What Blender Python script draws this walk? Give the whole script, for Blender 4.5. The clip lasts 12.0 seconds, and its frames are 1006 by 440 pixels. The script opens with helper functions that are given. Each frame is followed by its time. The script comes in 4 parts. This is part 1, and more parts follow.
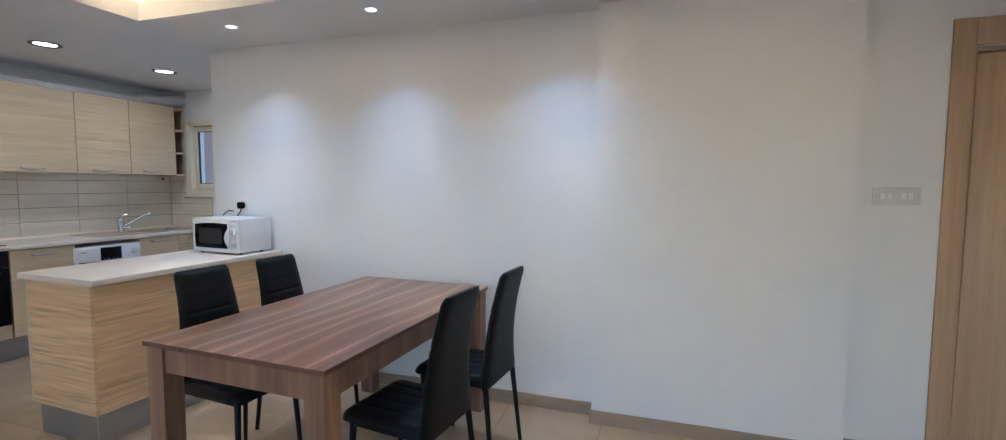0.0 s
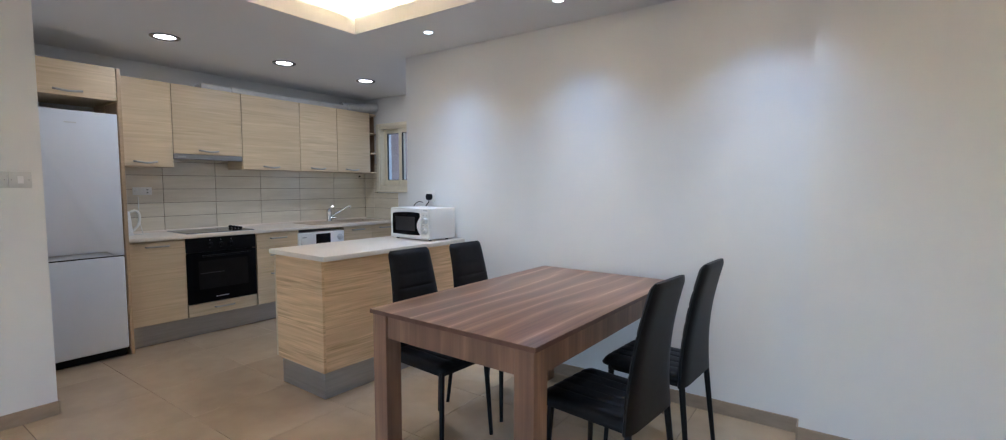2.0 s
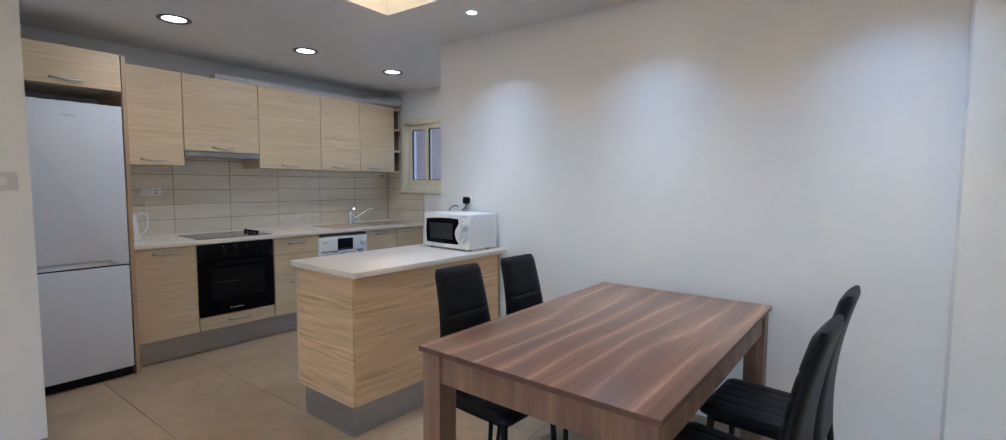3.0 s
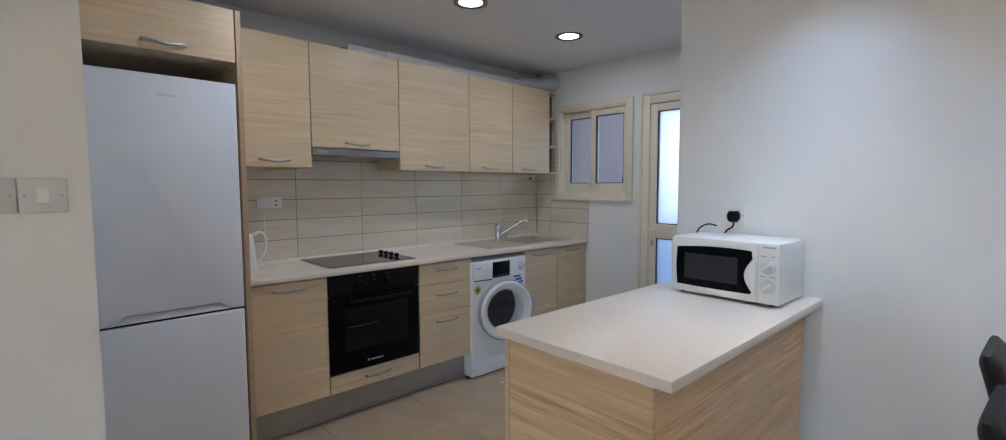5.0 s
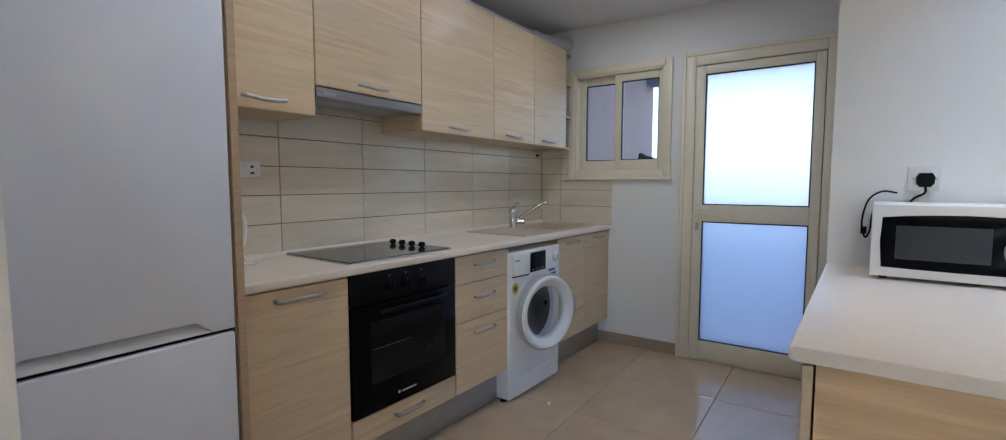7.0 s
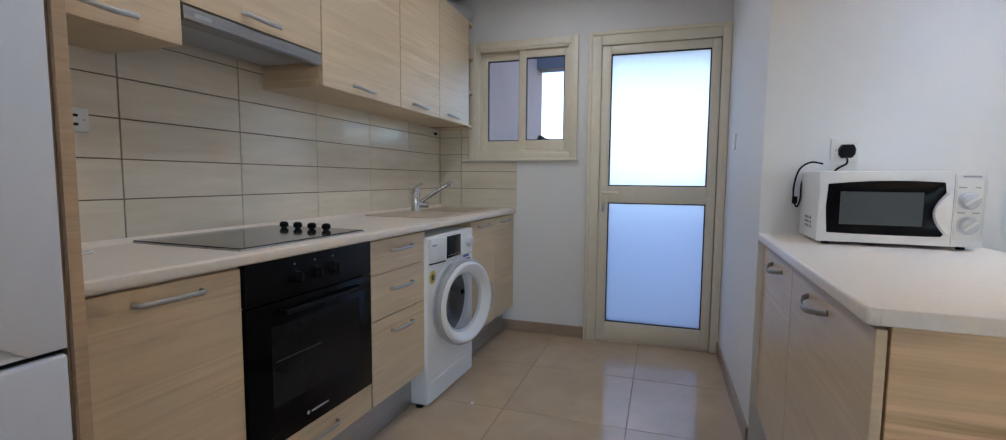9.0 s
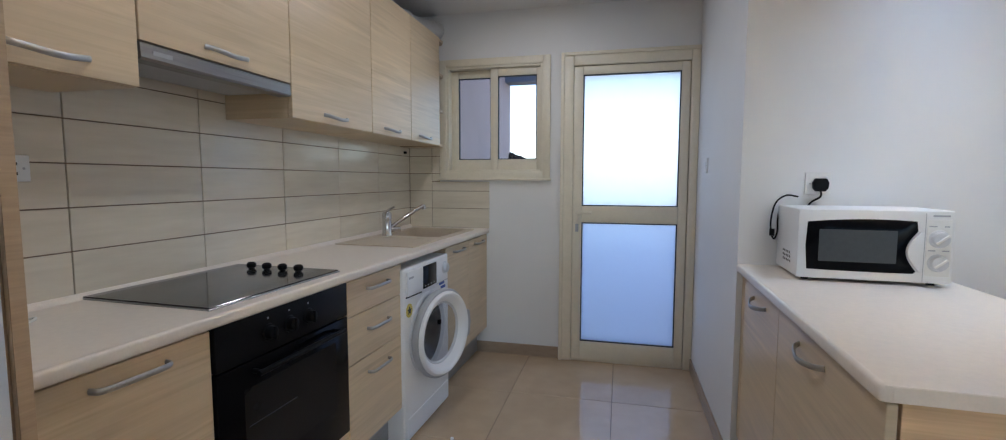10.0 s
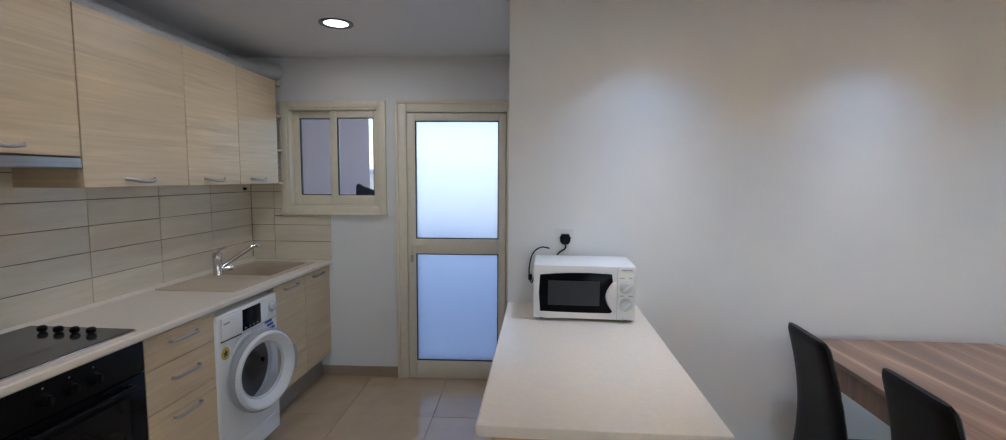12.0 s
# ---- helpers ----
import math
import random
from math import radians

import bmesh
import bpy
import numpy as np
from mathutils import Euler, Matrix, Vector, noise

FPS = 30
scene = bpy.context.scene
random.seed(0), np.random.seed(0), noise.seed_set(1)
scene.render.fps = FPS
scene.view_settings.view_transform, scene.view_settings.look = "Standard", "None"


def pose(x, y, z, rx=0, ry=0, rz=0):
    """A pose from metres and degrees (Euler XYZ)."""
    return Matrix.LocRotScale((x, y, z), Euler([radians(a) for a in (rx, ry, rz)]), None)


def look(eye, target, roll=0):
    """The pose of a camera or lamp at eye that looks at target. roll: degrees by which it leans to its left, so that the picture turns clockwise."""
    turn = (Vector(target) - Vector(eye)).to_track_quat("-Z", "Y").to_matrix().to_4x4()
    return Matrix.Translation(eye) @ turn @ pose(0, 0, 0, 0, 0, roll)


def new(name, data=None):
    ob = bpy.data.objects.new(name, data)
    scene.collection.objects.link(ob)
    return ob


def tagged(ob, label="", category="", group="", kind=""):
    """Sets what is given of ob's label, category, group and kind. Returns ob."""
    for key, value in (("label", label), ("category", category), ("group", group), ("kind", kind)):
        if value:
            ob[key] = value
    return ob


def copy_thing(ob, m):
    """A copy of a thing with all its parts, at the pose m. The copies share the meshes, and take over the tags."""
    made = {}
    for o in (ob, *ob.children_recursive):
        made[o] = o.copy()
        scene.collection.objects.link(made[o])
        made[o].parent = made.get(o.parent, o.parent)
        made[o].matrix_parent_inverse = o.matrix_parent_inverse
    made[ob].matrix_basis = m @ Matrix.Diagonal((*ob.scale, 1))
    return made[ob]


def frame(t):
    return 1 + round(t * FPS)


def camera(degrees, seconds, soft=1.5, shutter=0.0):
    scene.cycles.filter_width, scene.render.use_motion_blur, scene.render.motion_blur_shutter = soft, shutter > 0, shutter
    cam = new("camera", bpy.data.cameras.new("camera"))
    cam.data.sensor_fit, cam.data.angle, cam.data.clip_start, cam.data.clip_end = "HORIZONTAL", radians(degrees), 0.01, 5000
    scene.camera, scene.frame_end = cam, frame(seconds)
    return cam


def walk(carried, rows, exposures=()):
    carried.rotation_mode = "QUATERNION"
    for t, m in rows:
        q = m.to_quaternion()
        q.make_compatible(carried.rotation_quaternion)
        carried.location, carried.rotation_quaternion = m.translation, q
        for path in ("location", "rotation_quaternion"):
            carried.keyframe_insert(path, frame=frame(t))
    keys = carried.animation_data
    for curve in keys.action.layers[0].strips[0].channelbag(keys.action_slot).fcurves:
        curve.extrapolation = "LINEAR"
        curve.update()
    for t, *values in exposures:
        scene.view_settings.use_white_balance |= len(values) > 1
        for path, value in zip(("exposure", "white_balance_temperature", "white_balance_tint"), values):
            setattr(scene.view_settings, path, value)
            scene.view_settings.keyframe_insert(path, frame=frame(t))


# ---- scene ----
cam = camera(92.1, 12.0, soft=1.1)
PATH = [
    (0, (0.704, 0.014, 1.41), (0.085, 1.91, 1.265), 0.3),
    (0.5, (0.731, -0.085, 1.382), (-0.166, 1.697, 1.238), -0.1),
    (1, (0.755, -0.156, 1.375), (-0.299, 1.538, 1.235), 0.0),
    (1.5, (0.664, -0.163, 1.379), (-0.467, 1.481, 1.236), 0.1),
    (2, (0.473, -0.06, 1.333), (-0.669, 1.576, 1.192), -0.0),
    (2.5, (0.269, 0.05, 1.332), (-0.884, 1.679, 1.193), 0.2),
    (3, (-0.013, 0.165, 1.366), (-1.191, 1.774, 1.217), 0.3),
    (3.2, (-0.151, 0.223, 1.388), (-1.348, 1.817, 1.234), 0.2),
    (5, (-1.555, 0.596, 1.388), (-2.977, 1.996, 1.246), -0.2),
    (5.5, (-1.911, 0.637, 1.352), (-3.363, 2.005, 1.207), -0.1),
    (6, (-2.197, 0.664, 1.315), (-3.661, 2.019, 1.169), -0.1),
    (6.5, (-2.456, 0.643, 1.274), (-3.815, 2.102, 1.125), -0.0),
    (7, (-2.689, 0.619, 1.226), (-3.819, 2.262, 1.075), -0.0),
    (7.5, (-2.85, 0.657, 1.191), (-3.763, 2.43, 1.039), -0.1),
    (9.3, (-3.174, 0.767, 1.117), (-3.736, 2.679, 0.95), 0.3),
    (9.5, (-3.21, 0.781, 1.152), (-3.729, 2.706, 0.988), 0.1),
    (10, (-3.206, 0.784, 1.256), (-3.672, 2.722, 1.091), 0.1),
    (10.5, (-3.133, 0.774, 1.336), (-3.555, 2.722, 1.173), 0.1),
    (11, (-3.039, 0.739, 1.437), (-3.403, 2.698, 1.272), 0.1),
    (11.5, (-2.861, 0.643, 1.507), (-3.125, 2.618, 1.338), 0.1),
    (12, (-2.633, 0.521, 1.548), (-2.719, 2.512, 1.374), 0.3),
]
EXPOSURES = [(0, 2.07, 5400, 11.5), (3.2, 2.04, 5440, 11.5), (5.5, 1.96, 5480, 11), (9.5, 2.0, 5620, 12), (10.5, 2.0, 5620, 12), (11, 1.77, 5640, 11.5), (11.5, 1.74, 5660, 12), (12, 1.76, 5680, 12)]
walk(cam, [(t, look(eye, target, roll)) for t, eye, target, roll in PATH], EXPOSURES)

# ---- world and light ----
world = bpy.data.worlds.new("sky")
scene.world = world
world.use_nodes = True
wn = world.node_tree.nodes
sky = wn.new("ShaderNodeTexSky")
sky.sky_type, sky.sun_disc = "NISHITA", False
sky.sun_elevation, sky.sun_rotation = radians(41), radians(266)
wn["Background"].inputs[1].default_value = 0.15
world.node_tree.links.new(sky.outputs[0], wn["Background"].inputs[0])


def lamp(name, kind, m, power, color, **more):
    data = bpy.data.lights.new(name, kind)
    data.energy, data.color = power, color
    if kind == "AREA":
        data.shape, data.size = more.get("shape", "DISK"), more.get("size", 0.14)
        data.size_y = more.get("size_y", data.size)
        data.spread = more.get("spread", math.pi)
    if kind == "SPOT":
        data.spot_size, data.spot_blend, data.shadow_soft_size = radians(more["beam"]), more["blend"], 0.03
    if kind == "SUN":
        data.angle = radians(0.5)
    ob = new(name, data)
    ob.matrix_world = m
    return ob


# The sun stands off the side of the building, beyond the balcony's side wall, so no beam comes in.
lamp("sun", "SUN", look((0, 0, 0), (0.75, 0.05, -0.66)), 3.0, (1.0, 0.95, 0.88))
COOL, CORE, NEUTRAL = (0.54, 0.73, 1.0), (0.95, 0.97, 1.0), (1.0, 0.97, 0.94)


# Added fill light from behind the walk, in an assumed, unseen opening.
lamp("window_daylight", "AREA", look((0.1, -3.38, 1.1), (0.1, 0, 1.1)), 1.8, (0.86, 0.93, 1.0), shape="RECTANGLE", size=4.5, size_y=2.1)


# The sky's light in the opening of the balcony door.
lamp("door_daylight", "AREA", look((-3.14, 4.47, 1.03), (-3.14, 0, 1.03)), 0.26, (0.42, 0.58, 1.0), shape="RECTANGLE", size=0.72, size_y=1.95)

# ---- materials ----
def material(name, color, rough=0.5, metal=0.0, spread=0.0, scale=(8, 8, 8), bump=0.0, bump_scale=200, rough_var=0.0, second=None, detail=4.0,
             coords="Object", island=0.0, contrast=(0.35, 0.65), spec=0.5, coat=0.0):
    """A painted or printed surface: two scales of noise vary its colour, a finer one its relief and its gloss."""
    m = bpy.data.materials.new(name)
    m.use_nodes = True
    n, l = m.node_tree.nodes, m.node_tree.links
    b = n["Principled BSDF"]
    b.inputs["Roughness"].default_value, b.inputs["Metallic"].default_value = rough, metal
    b.inputs["Specular IOR Level"].default_value = spec
    b.inputs["Coat Weight"].default_value = coat
    tc, mp = n.new("ShaderNodeTexCoord"), n.new("ShaderNodeMapping")
    mp.inputs["Scale"].default_value = scale
    l.new(tc.outputs[coords], mp.inputs[0])
    info = n.new("ShaderNodeObjectInfo")
    if island:
        shift = n.new("ShaderNodeVectorMath")
        shift.operation = "MULTIPLY_ADD"
        shift.inputs[1].default_value = (37, 23, 11)
        l.new(info.outputs["Random"], shift.inputs[0])
        l.new(tc.outputs[coords], shift.inputs[2])
        l.new(shift.outputs[0], mp.inputs[0])
    noise1, noise2 = n.new("ShaderNodeTexNoise"), n.new("ShaderNodeTexNoise")
    noise1.inputs["Scale"].default_value, noise1.inputs["Detail"].default_value = 1.0, detail
    noise2.inputs["Scale"].default_value, noise2.inputs["Detail"].default_value = 3.7, detail
    l.new(mp.outputs[0], noise1.inputs["Vector"])
    l.new(mp.outputs[0], noise2.inputs["Vector"])
    add = n.new("ShaderNodeMath")
    add.operation = "MULTIPLY_ADD"
    add.inputs[1].default_value = 0.4
    half = n.new("ShaderNodeMath")
    half.operation = "MULTIPLY"
    half.inputs[1].default_value = 0.6
    l.new(noise1.outputs["Fac"], half.inputs[0])
    l.new(noise2.outputs["Fac"], add.inputs[0])
    l.new(half.outputs[0], add.inputs[2])
    ramp = n.new("ShaderNodeValToRGB")
    c = ramp.color_ramp
    c.elements[0].position, c.elements[1].position = contrast
    lo = second or tuple(v * (1 - spread) for v in color)
    c.elements[0].color, c.elements[1].color = (*lo, 1), (*[min(1, v * (1 + spread * 0.6)) for v in color], 1)
    l.new(add.outputs[0], ramp.inputs[0])
    out = ramp.outputs[0]
    if island:
        mix = n.new("ShaderNodeHueSaturation")
        val = n.new("ShaderNodeMapRange")
        val.inputs["To Min"].default_value, val.inputs["To Max"].default_value = 1 - island, 1 + island
        l.new(info.outputs["Random"], val.inputs[0])
        l.new(val.outputs[0], mix.inputs["Value"])
        l.new(out, mix.inputs["Color"])
        out = mix.outputs[0]
    l.new(out, b.inputs["Base Color"])
    if rough_var:
        r = n.new("ShaderNodeMapRange")
        r.inputs["To Min"].default_value, r.inputs["To Max"].default_value = rough - rough_var, rough + rough_var
        l.new(noise2.outputs["Fac"], r.inputs[0])
        l.new(r.outputs[0], b.inputs["Roughness"])
    if bump:
        nb, bp = n.new("ShaderNodeTexNoise"), n.new("ShaderNodeBump")
        nb.inputs["Scale"].default_value, nb.inputs["Detail"].default_value = bump_scale, 3
        l.new(tc.outputs[coords], nb.inputs["Vector"])
        bp.inputs["Strength"].default_value, bp.inputs["Distance"].default_value = bump, 0.002
        l.new(nb.outputs["Fac"], bp.inputs["Height"])
        l.new(bp.outputs[0], b.inputs["Normal"])
    return m


def glow(name, color, strength):
    m = bpy.data.materials.new(name)
    m.use_nodes = True
    b = m.node_tree.nodes["Principled BSDF"]
    b.inputs["Base Color"].default_value = (*color, 1)
    b.inputs["Emission Color"].default_value = (*color, 1)
    b.inputs["Emission Strength"].default_value = strength
    return m


PAINT = material("wall_paint", (0.80, 0.795, 0.785), 0.62, spread=0.025, scale=(0.9, 0.9, 0.9), bump=0.10, bump_scale=260)
CEILING = material("ceiling_paint", (0.80, 0.795, 0.785), 0.7, spread=0.02, scale=(0.7, 0.7, 0.7), bump=0.05, bump_scale=300)


def oak(name, pale, deep, rough=0.42, strength=1.0):
    """Printed oak: long level streaks that waver, gathered in clusters, over broad soft bands."""
    m = bpy.data.materials.new(name)
    m.use_nodes = True
    n, l = m.node_tree.nodes, m.node_tree.links
    b = n["Principled BSDF"]
    tc, info, shift = n.new("ShaderNodeTexCoord"), n.new("ShaderNodeObjectInfo"), n.new("ShaderNodeVectorMath")
    shift.operation = "MULTIPLY_ADD"
    shift.inputs[1].default_value = (37, 23, 11)
    l.new(info.outputs["Random"], shift.inputs[0])
    l.new(tc.outputs["Object"], shift.inputs[2])

    def noise_of(scale, detail, spot, distort=0.0):
        mp, t = n.new("ShaderNodeMapping"), n.new("ShaderNodeTexNoise")
        mp.inputs["Scale"].default_value, mp.inputs["Location"].default_value = scale, spot
        t.inputs["Scale"].default_value, t.inputs["Detail"].default_value, t.inputs["Distortion"].default_value = 1.0, detail, distort
        l.new(shift.outputs[0], mp.inputs[0])
        l.new(mp.outputs[0], t.inputs["Vector"])
        return t.outputs["Fac"]

    def maths(op, *args):
        t = n.new("ShaderNodeMath")
        t.operation = op
        for k, v in enumerate(args):
            if isinstance(v, (int, float)):
                t.inputs[k].default_value = v
            else:
                l.new(v, t.inputs[k])
        return t.outputs[0]

    streak = noise_of((2.4, 2.4, 60), 3.0, (0, 0, 0), 0.6)
    fine = noise_of((5, 5, 240), 2.0, (3, 1, 7))
    band = noise_of((0.9, 0.9, 9), 2.0, (5, 2, 1))
    cluster = noise_of((1.1, 1.1, 14), 1.0, (8, 3, 4))
    sharp = maths("MULTIPLY", maths("SUBTRACT", streak, 0.5), maths("MULTIPLY_ADD", cluster, 4.2, -0.75))
    soft = maths("ADD", maths("MULTIPLY_ADD", band, 0.55, -0.275), maths("MULTIPLY_ADD", fine, 0.30, maths("SUBTRACT", sharp, 0.15)))
    value = maths("MULTIPLY_ADD", soft, strength, 0.62)
    ramp = n.new("ShaderNodeValToRGB")
    c = ramp.color_ramp
    mid = tuple((u + v) / 2 for u, v in zip(pale, deep))
    stops = ((0.10, tuple(v * 0.80 for v in deep)), (0.34, deep), (0.55, mid), (0.78, pale), (0.96, tuple(min(1, v * 1.10) for v in pale)))
    while len(c.elements) < len(stops):
        c.elements.new(0.5)
    for e, (at, col) in zip(c.elements, stops):
        e.position, e.color = at, (*col, 1)
    l.new(value, ramp.inputs[0])
    hue, val = n.new("ShaderNodeHueSaturation"), n.new("ShaderNodeMapRange")
    val.inputs["To Min"].default_value, val.inputs["To Max"].default_value = 0.95, 1.05
    l.new(info.outputs["Random"], val.inputs[0])
    l.new(val.outputs[0], hue.inputs["Value"])
    l.new(ramp.outputs[0], hue.inputs["Color"])
    l.new(hue.outputs[0], b.inputs["Base Color"])
    l.new(maths("MULTIPLY_ADD", streak, 0.16, rough - 0.08), b.inputs["Roughness"])
    bp = n.new("ShaderNodeBump")
    bp.inputs["Strength"].default_value, bp.inputs["Distance"].default_value = 0.16, 0.001
    l.new(value, bp.inputs["Height"])
    l.new(bp.outputs[0], b.inputs["Normal"])
    return m


# Peninsula oak: warm lamp light put into the colour, with stronger grain.
OAK_WARM_LIT = oak("oak_laminate_warm_lit", (0.77, 0.535, 0.31), (0.53, 0.34, 0.175), 0.42, 0.9)
OAK = oak("pale_oak_laminate", (0.69, 0.545, 0.358), (0.52, 0.397, 0.245), 0.36, 0.55)
OAK_EDGE = material("oak_edge_band", (0.50, 0.36, 0.22), 0.5, spread=0.15, scale=(3, 3, 60))
# Brown of the shelf boards; also paints the shade beside the fridge.
BROWN_BOARD_SHADE = material("brown_board_and_shade", (0.34, 0.24, 0.155), 0.5, spread=0.2, scale=(30, 30, 2))
WORKTOP = material("cream_worktop_laminate", (0.82, 0.735, 0.635), 0.33, spread=0.04, scale=(60, 60, 60), rough_var=0.025, bump=0.008, bump_scale=500)
SINK = material("beige_composite", (0.62, 0.52, 0.395), 0.45, spread=0.10, scale=(160, 160, 160), bump=0.05, bump_scale=500)


def walnut(name, across, shade, rough, contrast, streak):
    """Printed walnut boards: soft wavering bands from dark to pale sapwood, with fine grain over them."""
    m = bpy.data.materials.new(name)
    m.use_nodes = True
    n, l = m.node_tree.nodes, m.node_tree.links
    b = n["Principled BSDF"]
    tc = n.new("ShaderNodeTexCoord")

    def noise_of(scale, detail, spot=(0, 0, 0)):
        mp, t = n.new("ShaderNodeMapping"), n.new("ShaderNodeTexNoise")
        mp.inputs["Scale"].default_value, mp.inputs["Location"].default_value = scale, spot
        t.inputs["Scale"].default_value, t.inputs["Detail"].default_value = 1.0, detail
        l.new(tc.outputs["Object"], mp.inputs[0])
        l.new(mp.outputs[0], t.inputs["Vector"])
        return t.outputs["Fac"]

    def maths(op, a, b2=None, c=None):
        t = n.new("ShaderNodeMath")
        t.operation = op
        for k, v in enumerate((a, b2, c)):
            if v is None:
                continue
            if isinstance(v, (int, float)):
                t.inputs[k].default_value = v
            else:
                l.new(v, t.inputs[k])
        return t.outputs[0]

    dot = n.new("ShaderNodeVectorMath")
    dot.operation = "DOT_PRODUCT"
    dot.inputs[1].default_value = across
    l.new(tc.outputs["Object"], dot.inputs[0])
    soft = tuple(2.6 if v else 0.55 for v in across)
    wander = noise_of(soft, 2.0)
    phase = maths("ADD", dot.outputs["Value"], maths("MULTIPLY_ADD", wander, 2.6, 0.1))
    saw = maths("POWER", maths("MULTIPLY", maths("PINGPONG", phase, 0.5), 2.0), 3.0)
    fine = noise_of(tuple(95.0 if v else 2.2 for v in across), 4.0, (3, 1, 7))
    blotch = noise_of(tuple(9.0 if v else 2.0 for v in across), 4.0, (9, 5, 2))
    broad = noise_of(tuple(15.0 if v else 0.7 for v in across), 3.0, (4, 8, 1))
    value = maths("ADD", maths("MULTIPLY", saw, streak), maths("MULTIPLY_ADD", broad, 0.95 - streak, maths("MULTIPLY_ADD", fine, 0.36, -0.15)))
    ramp = n.new("ShaderNodeValToRGB")
    c = ramp.color_ramp
    stops = ((0.0, (0.105, 0.056, 0.036)), (0.22, (0.150, 0.080, 0.050)), (0.46, (0.225, 0.120, 0.073)), (0.66, (0.31, 0.170, 0.100)), (0.82, (0.46, 0.285, 0.180)), (0.98, (0.52, 0.35, 0.24)))
    while len(c.elements) < len(stops):
        c.elements.new(0.5)
    for e, (at, col) in zip(c.elements, stops):
        e.position, e.color = at, (*[(v * contrast + w * (1 - contrast)) * shade * g for v, w, g in zip(col, (0.215, 0.122, 0.078), (0.97, 1.05, 1.12))], 1)
    l.new(value, ramp.inputs[0])
    hue = n.new("ShaderNodeHueSaturation")
    l.new(maths("MULTIPLY_ADD", blotch, 0.9, 0.58), hue.inputs["Value"])
    l.new(ramp.outputs[0], hue.inputs["Color"])
    l.new(hue.outputs[0], b.inputs["Base Color"])
    l.new(maths("MULTIPLY_ADD", blotch, 0.16, rough - 0.08), b.inputs["Roughness"])
    bp = n.new("ShaderNodeBump")
    bp.inputs["Strength"].default_value, bp.inputs["Distance"].default_value = 0.05, 0.002
    l.new(fine, bp.inputs["Height"])
    l.new(bp.outputs[0], b.inputs["Normal"])
    return m


WALNUT_TOP = walnut("walnut_top", (8.0, 0, 0), 1.25, 0.36, 1.0, 0.40)
WALNUT = walnut("walnut_upright", (6.2, 6.2, 0), 0.98, 0.42, 0.95, 0.22)
WALNUT_EDGE = material("walnut_edge", (0.15, 0.075, 0.05), 0.45, spread=0.2, scale=(10, 10, 10))
FLOOR_TILE = material("beige_floor_tile", (0.56, 0.42, 0.272), 0.145, second=(0.43, 0.318, 0.204), scale=(2.2, 2.2, 2.2), rough_var=0.03, detail=3, island=0.03, contrast=(0.27, 0.72))
GROUT = material("floor_grout", (0.22, 0.17, 0.12), 0.9, spread=0.2, scale=(30, 30, 30))
SKIRTING = material("brown_skirting_tile", (0.36, 0.27, 0.19), 0.35, spread=0.15, scale=(4, 4, 12))
WALL_TILE = material("cream_wall_tile", (0.76, 0.690, 0.562), 0.20, second=(0.66, 0.588, 0.465), scale=(2, 1.6, 14), rough_var=0.06, island=0.03, bump=0.02, bump_scale=80)
TILE_GROUT = material("brown_tile_grout", (0.20, 0.14, 0.09), 0.9, spread=0.2, scale=(40, 40, 40))
FRAME = material("cream_aluminium", (0.80, 0.735, 0.585), 0.38, spread=0.04, scale=(20, 20, 20), bump=0.03, bump_scale=400)
GASKET = material("black_gasket", (0.02, 0.02, 0.022), 0.6, spread=0.2)
DOOR_WOOD = material("beige_door_laminate", (0.53, 0.365, 0.22), 0.48, second=(0.43, 0.285, 0.165), scale=(26, 26, 0.9), detail=5, bump=0.05, bump_scale=300)
# Bluish light falling on the white fridge is put into its colour.
FRIDGE = material("white_enamel_blue_cast", (0.73, 0.77, 0.85), 0.30, spread=0.015, scale=(3, 3, 3), bump=0.02, bump_scale=150, coat=0.2)
ENAMEL = material("white_enamel", (0.82, 0.82, 0.82), 0.3, spread=0.02, scale=(4, 4, 4))
WHITE_PLASTIC = material("white_plastic", (0.80, 0.79, 0.76), 0.4, spread=0.03, scale=(20, 20, 20))
PLATE_GREY = material("pale_grey_plastic", (0.66, 0.66, 0.65), 0.4, spread=0.04, scale=(20, 20, 20))
GREY_PLASTIC = material("grey_plastic", (0.40, 0.41, 0.43), 0.4, spread=0.05, scale=(20, 20, 20))
MID_PLASTIC = material("silver_plastic", (0.62, 0.63, 0.65), 0.35, spread=0.05, scale=(20, 20, 20))
BLACK_PLASTIC = material("black_plastic", (0.006, 0.006, 0.007), 0.42, spec=0.12, spread=0.2)
BLACK_GLASS = material("black_glass", (0.004, 0.004, 0.005), 0.10, spec=0.08, spread=0.2, scale=(3, 3, 3), rough_var=0.03)
SMOKED = material("smoked_glass", (0.010, 0.010, 0.011), 0.12, spec=0.2, spread=0.25, scale=(5, 5, 5))
HOOD_STEEL = material("hood_steel", (0.33, 0.33, 0.335), 0.36, 1.0, spread=0.14, scale=(60, 2, 60))
DARK_CHROME = material("dark_chrome", (0.16, 0.16, 0.165), 0.22, 1.0, spread=0.1, scale=(20, 20, 20))
CERAMIC = material("ceramic_hob_glass", (0.035, 0.035, 0.036), 0.10, spread=0.3, scale=(5, 5, 5), rough_var=0.04)
LEATHER = material("black_leatherette", (0.006, 0.006, 0.007), 0.45, spec=0.20, spread=0.35, scale=(30, 30, 30), bump=0.22, bump_scale=420, rough_var=0.08)
